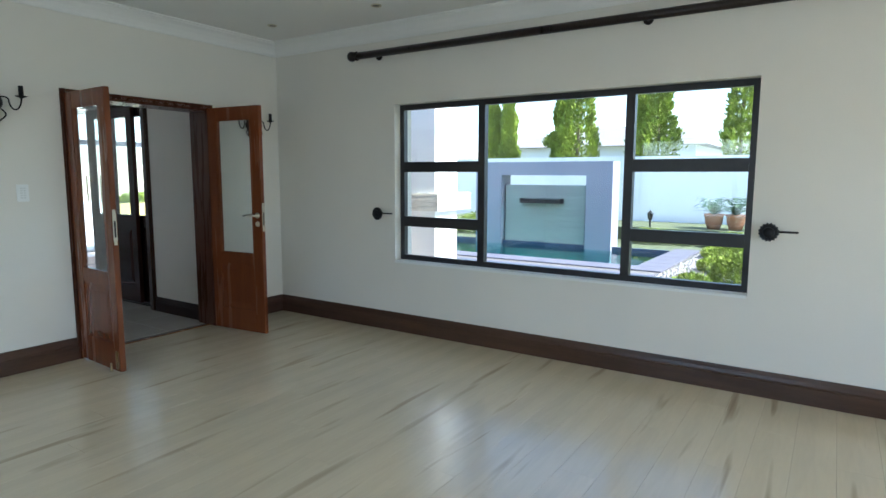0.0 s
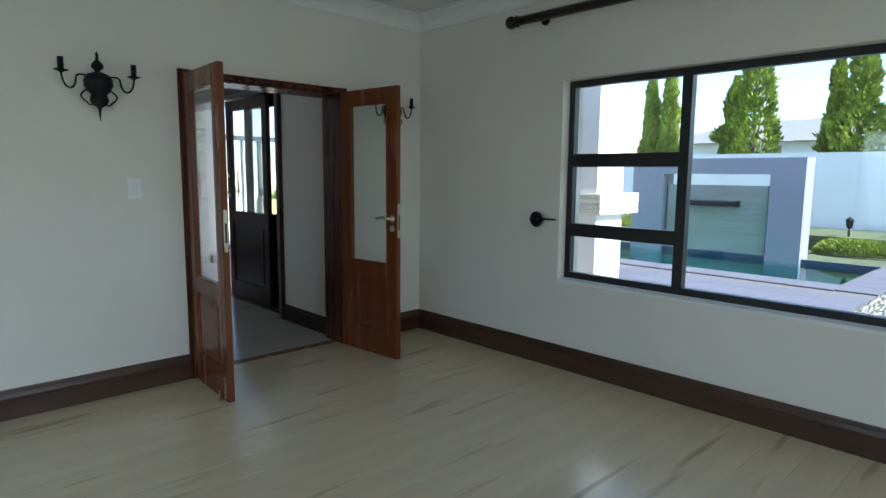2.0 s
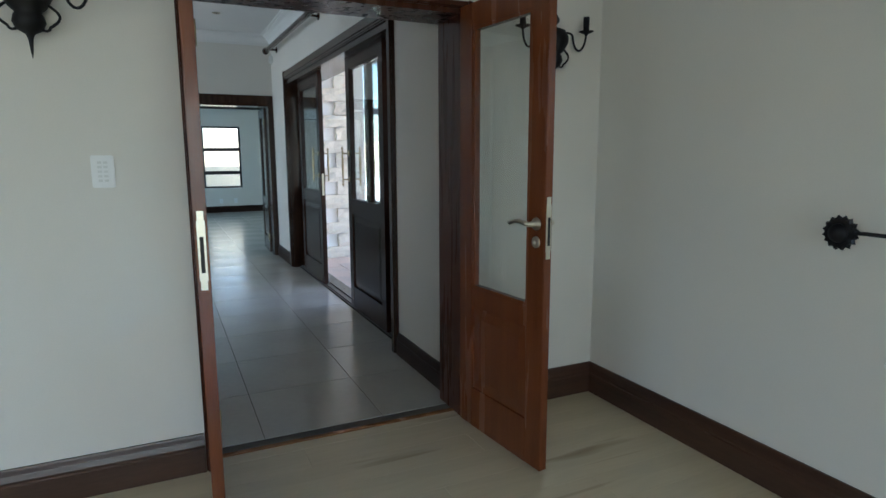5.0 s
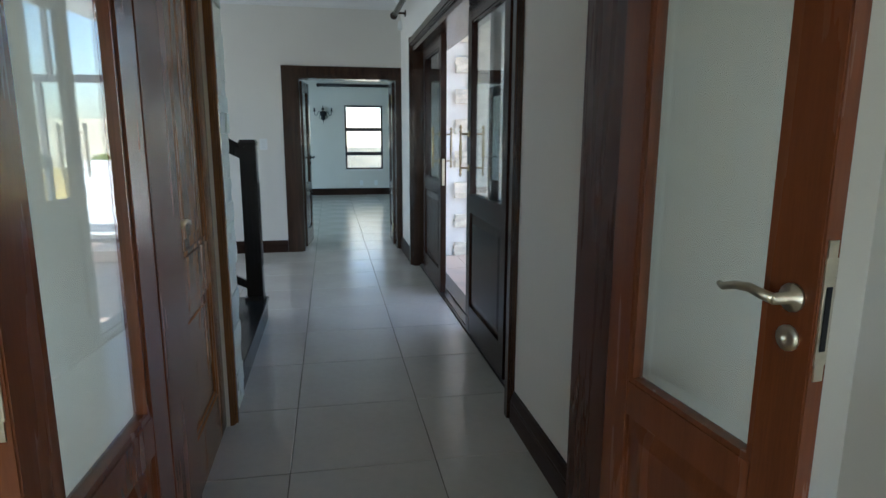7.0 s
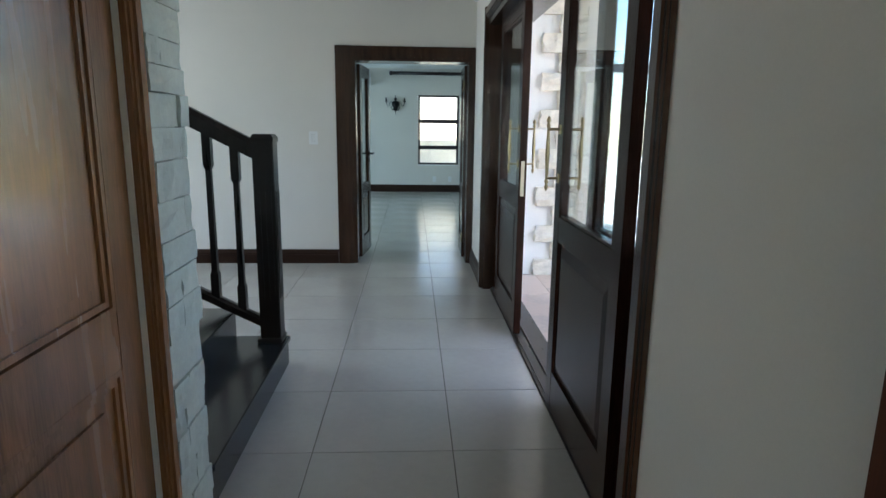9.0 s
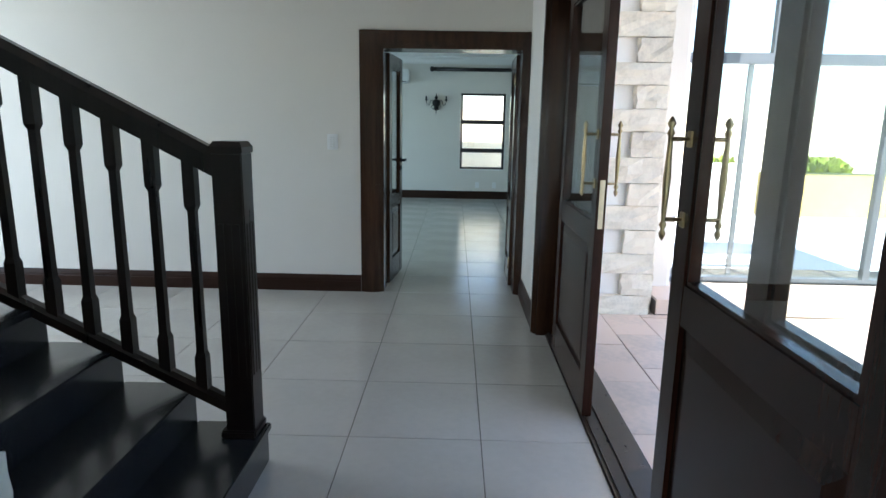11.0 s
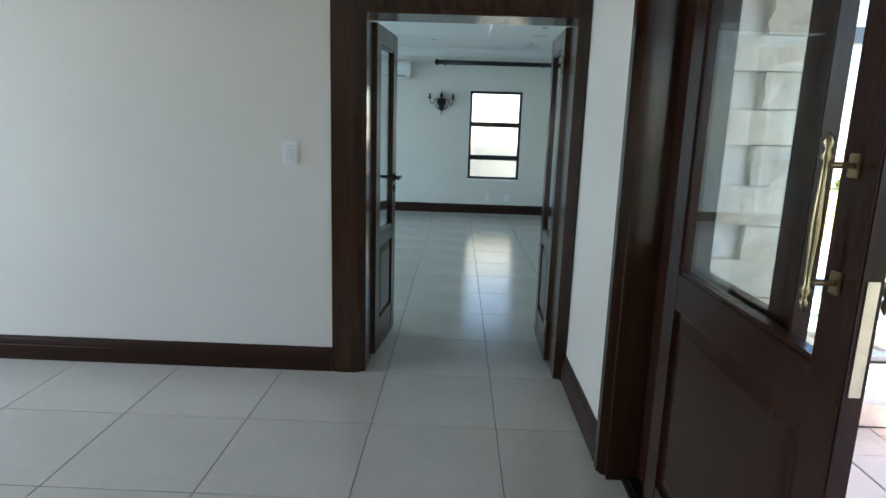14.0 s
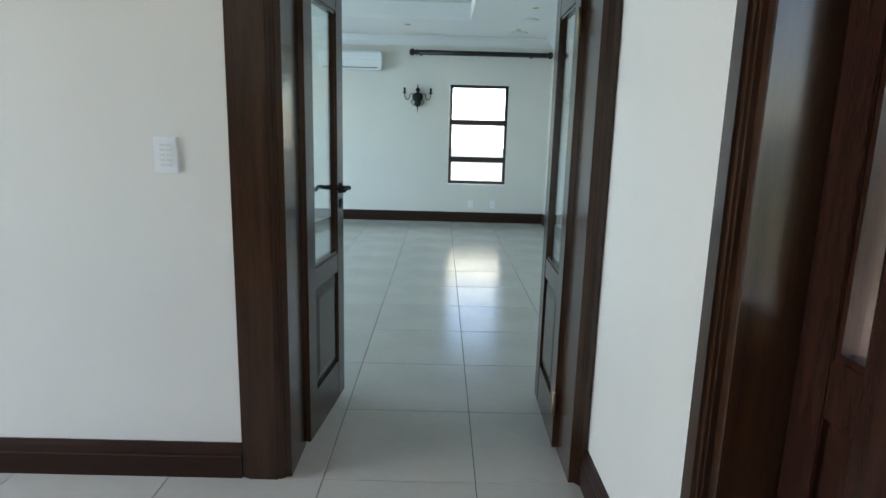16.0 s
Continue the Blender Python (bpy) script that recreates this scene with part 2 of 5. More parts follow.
def lathe(profile, axis="z", steps=16, at=(0, 0, 0)):
    """A turned solid; profile: (radius, height) pairs along the axis."""
    bm = bmesh.new()
    rings = []
    for r, h in profile:
        ring = []
        for i in range(steps):
            a = 2 * math.pi * i / steps
            u, v = max(r, 0.0004) * math.cos(a), max(r, 0.0004) * math.sin(a)
            p = {"z": (u, v, h), "y": (v, h, u), "x": (h, u, v)}[axis]
            ring.append(bm.verts.new((p[0] + at[0], p[1] + at[1], p[2] + at[2])))
        rings.append(ring)
    for a, b in zip(rings, rings[1:]):
        for i in range(steps):
            bm.faces.new((a[i], a[(i + 1) % steps], b[(i + 1) % steps], b[i]))
    bm.faces.new(rings[0][::-1])
    bm.faces.new(rings[-1])
    for f in bm.faces:
        f.smooth = True
    return bm


def tube(points, r, steps=8, bm=None):
    """A round bar along points; r may be a list."""
    bm = bm or bmesh.new()
    pts = [Vector(p) for p in points]
    rr = r if isinstance(r, (list, tuple)) else [r] * len(pts)
    rings, up = [], Vector((0.3, 0.2, 0.93))
    for i, p in enumerate(pts):
        d = (pts[min(i + 1, len(pts) - 1)] - pts[max(i - 1, 0)]).normalized()
        s = d.cross(up)
        if s.length < 0.05:
            s = d.cross(Vector((1, 0, 0)))
        s.normalize()
        u = s.cross(d).normalized()
        rings.append([bm.verts.new(p + (s * math.cos(2 * math.pi * k / steps) + u * math.sin(2 * math.pi * k / steps)) * rr[i]) for k in range(steps)])
    for a, b in zip(rings, rings[1:]):
        for k in range(steps):
            f = bm.faces.new((a[k], a[(k + 1) % steps], b[(k + 1) % steps], b[k]))
            f.smooth = True
    bm.faces.new(rings[0][::-1])
    bm.faces.new(rings[-1])
    return bm


def merged(*bms):
    out = bmesh.new()
    for b in bms:
        me = bpy.data.meshes.new("tmp")
        b.to_mesh(me)
        out.from_mesh(me)
        bpy.data.meshes.remove(me)
        b.free()
    return out


def part(name, bm, mat, parent=None, label="", shift=True):
    """One mesh object; with shift, bm is in world metres and parent stands unturned."""
    bmesh.ops.recalc_face_normals(bm, faces=bm.faces[:])
    me = bpy.data.meshes.new(name)
    ob = new(name, me)
    if parent is not None:
        ob.parent = parent
        if shift:
            p, off = parent, Vector()
            while p is not None:
                off += p.location
                p = p.parent
            bm.transform(Matrix.Translation(-off))
    bm.to_mesh(me)
    bm.free()
    me.materials.append(mat)
    if mat in (M_GLASS, M_GLASS_F, M_WATER):
        ob.visible_shadow = False
    if label:
        ob["label"] = label
    return ob


def thing(name, at, label, category, group="", kind=""):
    ob = new(name)
    ob.location = at
    ob.empty_display_size = 0.1
    return tagged(ob, label, category, group, kind)


def structure(name, bm, mat, label, category):
    return tagged(part(name, bm, mat), label, category, kind="structure")


def slab_with_holes(axis, p0, p1, a0, a1, z0, z1, holes):
    """A wall (axis x or y: its normal) or a ceiling (axis z) between two planes, with openings (a0, a1, z0, z1) through it."""
    cut_a = sorted({a0, a1, *(v for h in holes for v in h[:2] if a0 < v < a1)})
    cut_z = sorted({z0, z1, *(v for h in holes for v in h[2:] if z0 < v < z1)})
    def solid(i, j):
        if not (0 <= i < len(cut_a) - 1 and 0 <= j < len(cut_z) - 1):
            return False
        a, z = (cut_a[i] + cut_a[i + 1]) / 2, (cut_z[j] + cut_z[j + 1]) / 2
        return not any(h[0] < a < h[1] and h[2] < z < h[3] for h in holes)
    bm, cache = bmesh.new(), {}
    def vert(p, a, z):
        key = (p, a, z)
        if key not in cache:
            cache[key] = bm.verts.new({"x": (p, a, z), "y": (a, p, z), "z": (a, z, p)}[axis])
        return cache[key]
    for i in range(len(cut_a) - 1):
        for j in range(len(cut_z) - 1):
            if not solid(i, j):
                continue
            A, B, C, D = cut_a[i], cut_a[i + 1], cut_z[j], cut_z[j + 1]
            for p in (p0, p1):
                bm.faces.new([vert(p, A, C), vert(p, B, C), vert(p, B, D), vert(p, A, D)])
            for di, dj, (s, e) in ((-1, 0, ((A, C), (A, D))), (1, 0, ((B, C), (B, D))), (0, -1, ((A, C), (B, C))), (0, 1, ((A, D), (B, D)))):
                if not solid(i + di, j + dj):
                    bm.faces.new([vert(p0, *s), vert(p0, *e), vert(p1, *e), vert(p1, *s)])
    return bm


# ---- plan ----
CEIL_L, CEIL_H, CEIL_F = 2.73, 2.86, 2.66     # living room, hall, far room
DOOR_L, DOOR_R = -2.05, -0.80                 # opening from living room to hall
HALL_E = -0.765                               # hall's east wall
FAR_Y, END_Y = 5.60, 12.42                    # far door wall, end wall
WIN = (-4.405, -1.515, 0.635, 2.05)              # living room window: y, y, z, z
SLIDE = (1.15, 4.635, 0.0, 2.22)               # patio doors' opening in the hall's east wall
GROUND = -0.50                                # pool garden
TERRACE = -0.15                               # raised terrace north of the patio

# ---- shell ----
structure("wall_living_door", slab_with_holes("y", 0.0, 0.25, -6.6, 0.0, -0.02, 3.0, [(DOOR_L, DOOR_R, -0.02, 2.035)]), M_WALL,
          "cream painted wall with a double doorway to the hall", "wall")
structure("wall_living_east", slab_with_holes("x", 0.0, 0.25, -8.2, 0.33, -0.3, 3.0, [WIN]), M_WALL,
          "cream painted wall with a wide window to the pool garden", "wall")
structure("wall_living_south", slab_with_holes("y", -8.2, -7.95, -6.6, 0.0, -0.3, 3.0, [(-5.2, -1.4, 0.02, 2.2)]), M_WALL,
          "cream painted wall behind with wide glazed opening", "wall")
structure("wall_living_west", slab_with_holes("x", -6.85, -6.6, -8.2, 0.33, -0.3, 3.0, [(-5.0, -1.8, 0.6, 2.1)]), M_WALL,
          "cream painted living room wall with a window", "wall")
structure("wall_hall_east", slab_with_holes("x", HALL_E, -0.45, 0.25, FAR_Y, -0.02, 3.2, [(SLIDE[0], SLIDE[1], -0.02, SLIDE[3])]), M_WALL,
          "cream painted hall wall with wide wooden patio doors", "wall")
structure("wall_hall_west", slab_with_holes("x", -2.36, -2.10, 0.25, 1.33, -0.02, 3.2, [(0.38, 1.24, -0.02, 2.08)]), M_WALL,
          "cream painted hall wall holding a closed wooden door", "wall")
structure("wall_hall_far", slab_with_holes("y", FAR_Y, FAR_Y + 0.24, -6.6, 0.45, -0.02, 3.2, [(-1.955, -0.795, -0.02, 2.01)]), M_WALL,
          "cream painted wall with a dark framed double doorway", "wall")
structure("wall_hall_west_end", slab_with_holes("x", -6.85, -6.6, 0.25, FAR_Y, -0.02, 3.2, [(3.2, 5.4, 0.4, 2.6)]), M_WALL, "cream painted end wall of the stair hall", "wall")
structure("wall_cloakroom", boxes((-3.9, -3.7, 0.25, 1.37, -0.02, 3.2)), M_WALL, "plain inner wall closing the room behind the door", "wall")
structure("wall_end", slab_with_holes("y", END_Y, END_Y + 0.25, -6.6, 0.45, -0.3, 3.0, [(-1.255, -0.40, 0.555, 2.01)]), M_WALL,
          "pale wall with a narrow three-pane window", "wall")
structure("wall_far_east", slab_with_holes("x", 0.2, 0.45, FAR_Y + 0.24, END_Y, -0.3, 3.0, []), M_WALL,
          "pale painted side wall of the empty end room", "wall")
structure("wall_far_west", slab_with_holes("x", -6.85, -6.6, FAR_Y, END_Y + 0.25, -0.3, 3.0, [(6.8, 11.6, 0.1, 2.2)]), M_WALL,
          "pale wall with a wide glazed opening", "wall")
structure("ceiling_living", boxes((-6.6, 0.0, -7.95, 0.0, CEIL_L, CEIL_L + 0.15)), M_CEIL, "white painted plaster ceiling of the living room", "ceiling")
structure("ceiling_hall", boxes((-6.6, HALL_E, 0.25, FAR_Y, CEIL_H, CEIL_H + 0.15)), M_CEIL, "white painted plaster ceiling of the hall", "ceiling")
TRAY = (-5.4, -1.05, 7.0, 11.05)
structure("ceiling_far", merged(slab_with_holes("z", CEIL_F, CEIL_F + 0.2, -6.6, 0.2, FAR_Y + 0.24, END_Y, [TRAY]),
                                boxes((TRAY[0] - 0.05, TRAY[1] + 0.05, TRAY[2] - 0.05, TRAY[3] + 0.05, CEIL_F + 0.201, CEIL_F + 0.3))), M_CEIL,
          "white plaster ceiling with a recessed tray", "ceiling")
structure("roof_slab", boxes((-7.4, 0.3, -9.2, 0.3, 3.02, 3.2), (0.26, 1.75, -9.2, 0.3, 2.75, 2.9), (-7.4, -0.2, 0.3, 6.2, 3.22, 3.4), (-7.4, 1.0, 6.2, 13.2, 3.02, 3.2)), M_ROOF,
          "grey flat roof with wide eaves", "roof")


def cornice(name, run, height, inside):
    """A coved plaster cornice along one wall; run: two ends on the wall at ceiling height, inside: unit way into the room."""
    (ax, ay), (bx, by) = run
    prof = [(0.0, -0.125), (0.014, -0.125), (0.018, -0.10), (0.035, -0.07), (0.065, -0.04), (0.10, -0.022), (0.105, -0.012), (0.125, -0.010), (0.125, 0.0), (0.0, 0.0)]
    bm = bmesh.new()
    ends = []
    for x, y in run:
        ends.append([bm.verts.new((x + inside[0] * u, y + inside[1] * u, height + w)) for u, w in prof])
    k = len(prof)
    for i in range(k):
        bm.faces.new((ends[0][i], ends[0][(i + 1) % k], ends[1][(i + 1) % k], ends[1][i]))
    bm.faces.new(ends[0])
    bm.faces.new(ends[1][::-1])
    return structure(name, bm, M_CEIL, "white coved plaster cornice under the ceiling", "cornice")


cornice("cornice_living_north", ((-6.6, 0), (0, 0)), CEIL_L - 0.001, (0, -1))
cornice("cornice_living_east", ((0, -7.95), (0, 0)), CEIL_L - 0.001, (-1, 0))
cornice("cornice_hall_north", ((-6.6, FAR_Y), (HALL_E, FAR_Y)), CEIL_H - 0.001, (0, -1))
cornice("cornice_hall_east", ((HALL_E, 0.25), (HALL_E, FAR_Y)), CEIL_H - 0.001, (-1, 0))
cornice("cornice_far_end", ((-6.6, END_Y), (0.2, END_Y)), CEIL_F - 0.001, (0, -1))
cornice("cornice_far_east", ((0.2, 5.84), (0.2, END_Y)), CEIL_F - 0.001, (-1, 0))


def skirting(name, a, b, inside, h=0.17, mat=None):
    """A moulded wooden skirting board from a to b on a wall."""
    prof = [(0, 0), (0.024, 0), (0.024, h * 0.62), (0.020, h * 0.66), (0.022, h * 0.72), (0.016, h * 0.86), (0.010, h * 0.95), (0.008, h), (0, h)]
    bm, ends = bmesh.new(), []
    for x, y in (a, b):
        ends.append([bm.verts.new((x + inside[0] * u, y + inside[1] * u, w)) for u, w in prof])
    k = len(prof)
    for i in range(k):
        bm.faces.new((ends[0][i], ends[0][(i + 1) % k], ends[1][(i + 1) % k], ends[1][i]))
    bm.faces.new(ends[0])
    bm.faces.new(ends[1][::-1])
    return structure(name, bm, mat or M_WOOD_SKIRT, "dark stained moulded wooden skirting board", "skirting board")


skirting("baseboard_living_north_1", (-6.6, 0), (DOOR_L - 0.022, 0), (0, -1))
skirting("baseboard_living_north_2", (DOOR_R + 0.022, 0), (0, 0), (0, -1))
skirting("baseboard_living_east", (0, -7.95), (0, 0), (-1, 0))
skirting("baseboard_hall_east_1", (HALL_E, 0.255), (HALL_E, SLIDE[0] - 0.09), (-1, 0), 0.15, M_SKIRT_D)
skirting("baseboard_hall_east_2", (HALL_E, SLIDE[1] + 0.09), (HALL_E, FAR_Y), (-1, 0), 0.15, M_SKIRT_D)
skirting("baseboard_hall_far", (-6.6, FAR_Y), (-2.112, FAR_Y), (0, -1), 0.14, M_SKIRT_D)
skirting("baseboard_end", (-6.6, END_Y), (0.2, END_Y), (0, -1), 0.15, M_SKIRT_D)
skirting("baseboard_far_east", (0.2, 5.84), (0.2, END_Y), (-1, 0), 0.15, M_SKIRT_D)


# ---- door frames ----
def moulded(u0, u1, v0, v1, w0, w1, axis, out):
    """An architrave stick with a stepped face: two nested boxes. axis y: face looks along -y/+y."""
    bm = bmesh.new()
    t = w1 - w0
    for ins, d in ((0.0, 0.5), (0.010, 0.72), (0.026, 1.0)):
        a, b = (w0, w0 + t * d) if out > 0 else (w1 - t * d, w1)
        if axis == "y":
            box(bm, u0 + ins * (u1 - u0 < v1 - v0), u1 - ins * (u1 - u0 < v1 - v0), a, b, v0 + ins * (u1 - u0 >= v1 - v0), v1 - ins * (u1 - u0 >= v1 - v0))
        else:
            box(bm, a, b, u0 + ins * (u1 - u0 < v1 - v0), u1 - ins * (u1 - u0 < v1 - v0), v0 + ins * (u1 - u0 >= v1 - v0), v1 - ins * (u1 - u0 >= v1 - v0))
    return bm


def doorway_frame(name, label, x0, x1, top, y0, y1, mat, case=0.09, case_r=None, mat_l=None, near=True, far=True):
    """Jamb linings and architraves of a doorway through a wall between y0 and y1."""
    f = thing(name, ((x0 + x1) / 2, (y0 + y1) / 2, 0), label, "door frame", kind="structure")
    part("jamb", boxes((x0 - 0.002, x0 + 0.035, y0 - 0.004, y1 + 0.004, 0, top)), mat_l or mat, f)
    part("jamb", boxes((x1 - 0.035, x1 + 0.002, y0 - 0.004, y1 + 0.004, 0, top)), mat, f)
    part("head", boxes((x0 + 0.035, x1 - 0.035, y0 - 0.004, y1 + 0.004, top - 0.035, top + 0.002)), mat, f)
    for on, a, b, o in ((near, y0 - 0.028, y0 - 0.001, -1), (far, y1 + 0.001, y1 + 0.028, 1)):
        if on:
            part("architrave", moulded(x0 - case, x0 + 0.012, 0, top + min(case, 0.1), a, b, "y", o), mat, f)
            part("architrave", moulded(x1 - 0.012, x1 + (case_r or case), 0, top + min(case, 0.1), a, b, "y", o), mat, f)
            part("architrave", moulded(x0 + 0.012, x1 - 0.012, top - 0.012, top + min(case, 0.1), a, b, "y", o), mat, f)
    return f


# one frame; the brighter left side and darker right are put into the colours
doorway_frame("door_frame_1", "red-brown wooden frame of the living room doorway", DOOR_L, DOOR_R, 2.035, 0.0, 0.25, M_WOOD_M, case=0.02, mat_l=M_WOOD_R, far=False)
doorway_frame("door_frame_2", "dark stained wooden frame of the far doorway", -1.955, -0.795, 2.01, FAR_Y, FAR_Y + 0.24, M_WOOD_D, case=0.155, case_r=0.028)


def lever_handle(parent, x, y, z, side, way, mat, shift=False):
    """A curved lever on a round rose and a keyhole rose under it. side: +-1 along y out of the leaf; way: +-1 along x of the lever."""
    h = part("handle", merged(lathe([(0.026, 0), (0.026, 0.006 * side), (0.012, 0.010 * side), (0.010, 0.045 * side)], "y", 14, (x, y, z)),
                              tube([(x, y + 0.042 * side, z), (x + 0.02 * way, y + 0.048 * side, z + 0.004), (x + 0.05 * way, y + 0.05 * side, z + 0.010),
                                    (x + 0.085 * way, y + 0.05 * side, z + 0.006), (x + 0.115 * way, y + 0.049 * side, z - 0.004), (x + 0.128 * way, y + 0.047 * side, z - 0.001)],
                                   [0.010, 0.010, 0.009, 0.008, 0.008, 0.006])), mat, parent, "curved lever handle", shift=shift)
    part("keyhole_rose", lathe([(0.024, 0), (0.024, 0.005 * side), (0.008, 0.007 * side), (0.007, 0.003 * side)], "y", 14, (x, y, z - 0.075)), mat, parent, shift=shift)
    return h


def glazed_leaf(name, label, w, h, mat, hinge, yaw, glass, mid=0.69, hand=1, handle_mat=None, latch=True, handles=(1, -1), group=""):
    """A door leaf in local metres: x from the hinge (0) to the lock edge (w), y the thickness, z up. Glass above, a raised panel below."""
    d = thing(name, hinge, label, "door", group)
    d.rotation_euler = (0, 0, radians(yaw))
    t, st, zb = 0.02, 0.105, 0.012
    def p(n, bm, m, par=None, lab=""):
        return part(n, bm, m, par or d, lab, shift=False)
    p("stile", boxes((0, st, -t, t, zb, h), bevel=0.003), mat)
    p("stile", boxes((w - st, w, -t, t, zb, h), bevel=0.003), mat)
    p("top_rail", boxes((st, w - st, -t + 0.001, t - 0.001, h - 0.105, h)), mat)
    p("middle_rail", boxes((st, w - st, -t + 0.001, t - 0.001, mid - 0.02, mid + 0.07)), mat)
    p("bottom_rail", boxes((st, w - st, -t + 0.001, t - 0.001, zb, 0.21)), mat)
    bm = boxes((st, w - st, -0.008, 0.008, 0.21, mid - 0.02))
    for s in (-1, 1):
        a, b, c, e = st + 0.012, w - st - 0.012, 0.222, mid - 0.032
        i = 0.045
        vo = [bm.verts.new(q) for q in ((a, 0.008 * s, c), (b, 0.008 * s, c), (b, 0.008 * s, e), (a, 0.008 * s, e))]
        vi = [bm.verts.new(q) for q in ((a + i, 0.016 * s, c + i), (b - i, 0.016 * s, c + i), (b - i, 0.016 * s, e - i), (a + i, 0.016 * s, e - i))]
        for k in range(4):
            bm.faces.new((vo[k], vo[(k + 1) % 4], vi[(k + 1) % 4], vi[k]))
        bm.faces.new(vi)
    p("panel", bm, mat, None, "raised and fielded lower panel")
    a, b, c, e = st, w - st, mid + 0.07, h - 0.105
    p("glass", boxes((a, b, -0.003, 0.003, c, e)), glass, None, "clear glass pane")
    bead = 0.014
    p("glazing_bead", boxes((a, a + bead, -0.015, 0.015, c, e), (b - bead, b, -0.015, 0.015, c, e), (a + bead, b - bead, -0.015, 0.015, c, c + bead),
                            (a + bead, b - bead, -0.015, 0.015, e - bead, e)), mat)
    hm = handle_mat or M_NICKEL
    for s in handles:
        lever_handle(d, w - 0.048, t * s, 1.07, s, -1, hm)
    if latch:
        pl = p("lock_plate", boxes((w, w + 0.003, -0.010, 0.010, 0.93, 1.18), (w + 0.0005, w + 0.0035, -0.0125, 0.0125, 0.96, 1.15)), M_NICKEL, None, "brass lock plate on the leaf's edge")
        p("latch_slot", boxes((w + 0.0035, w + 0.005, -0.006, 0.006, 0.985, 1.10)), M_IRON)
    for z in (0.22, h - 0.2):
        p("hinge", lathe([(0.007, z - 0.05), (0.007, z + 0.05)], "z", 10, (-0.005, t + 0.004, 0)), M_BRASS)
    return d


glazed_leaf("glazed_door", "red-brown wooden door with glass top, standing open", 0.63, 2.02, M_WOOD_R, (DOOR_R - 0.035, -0.03, 0), -90 + 5.5, M_GLASS_F, mid=0.645, handles=(-1, 1), group="living room double doors")
left = glazed_leaf("glazed_door", "red-brown wooden door leaf with lock plate, standing open", 0.61, 2.02, M_WOOD_R, (DOOR_L + 0.02, -0.03, 0), -93, M_GLASS_F, mid=0.645, handles=(), group="living room double doors")
part("floor_bolt", merged(boxes((0.565, 0.58, -0.032, -0.02, 0.03, 0.16)), lathe([(0.008, 0.0), (0.012, 0.012), (0.006, 0.03), (0.006, 0.06)], "z", 10, (0.5, -0.035, 0.0))), M_BRASS, left, "small brass floor bolt", shift=False)
glazed_leaf("glazed_door", "dark wooden door with glass top opened into end room", 0.555, 1.97, M_WOOD_D, (-1.918, FAR_Y + 0.24, 0), 84, M_GLASS, handles=(1, -1), handle_mat=M_IRON, latch=False, group="end room double doors")
glazed_leaf("glazed_door", "dark wooden door leaf opened against the side wall", 0.555, 1.97, M_WOOD_D, (-0.832, FAR_Y + 0.24, 0), 89, M_GLASS, handles=(), latch=False, group="end room double doors")


# ---- closed side door in the hall ----
sd_f = thing("door_frame_3", (-2.10, 0.81, 0), "brown wooden frame of a closed side door", "door frame", kind="structure")
part("jamb", boxes((-2.24, -2.098, 0.378, 0.398, 0, 2.06)), M_WOOD_B, sd_f)
part("jamb", boxes((-2.24, -2.098, 1.245, 1.262, 0, 2.06)), M_WOOD_B, sd_f)
part("head", boxes((-2.24, -2.098, 0.378, 1.262, 2.06, 2.082)), M_WOOD_B, sd_f)
part("architrave", moulded(1.245, 1.328, 0, 2.15, -2.099, -2.068, "x", 1), M_WOOD_B, sd_f)
part("architrave", moulded(0.362, 0.392, 0, 2.15, -2.099, -2.068, "x", 1), M_WOOD_B, sd_f)
part("architrave", moulded(0.392, 1.245, 2.065, 2.15, -2.099, -2.068, "x", 1), M_WOOD_B, sd_f)


def side_door():
    d = thing("panelled_door", (-2.135, 1.24, 0), "closed brown varnished wooden door with two panels", "door")
    d.rotation_euler = (0, 0, radians(-90))      # local x runs toward -y, local y toward +x
    w, h, t = 0.838, 2.055, 0.02
    def p(n, bm, m, lab=""):
        return part(n, bm, m, d, lab, shift=False)
    for a, b in ((0, 0.12), (w - 0.12, w)):
        p("stile", boxes((a, b, -t, t, 0.01, h), bevel=0.002), M_WOOD_B)
    for a, b in ((0.01, 0.21), (0.75, 0.90), (h - 0.12, h)):
        p("rail", boxes((0.12, w - 0.12, -t + 0.001, t - 0.001, a, b)), M_WOOD_B)
    for a, b in ((0.21, 0.75), (0.90, h - 0.12)):
        bm = boxes((0.12, w - 0.12, -0.008, 0.006, a, b))
        for ins, up in ((0.0, 0.016), (0.02, 0.010)):
            x0, x1, z0, z1 = 0.12 + ins, w - 0.12 - ins, a + ins, b - ins
            k = 0.016
            for q in ((x0, x0 + k, z0, z1), (x1 - k, x1, z0, z1), (x0 + k, x1 - k, z0, z0 + k), (x0 + k, x1 - k, z1 - k, z1)):
                box(bm, q[0], q[1], 0.004, up + 0.004, q[2], q[3])
        box(bm, 0.21, w - 0.21, 0.005, 0.013, a + 0.08, b - 0.08)
        p("panel", bm, M_WOOD_B, "raised panel with moulded edge")
    lever_handle(d, w - 0.065, t, 1.065, 1, -1, M_BRASS)
    return d


side_door()


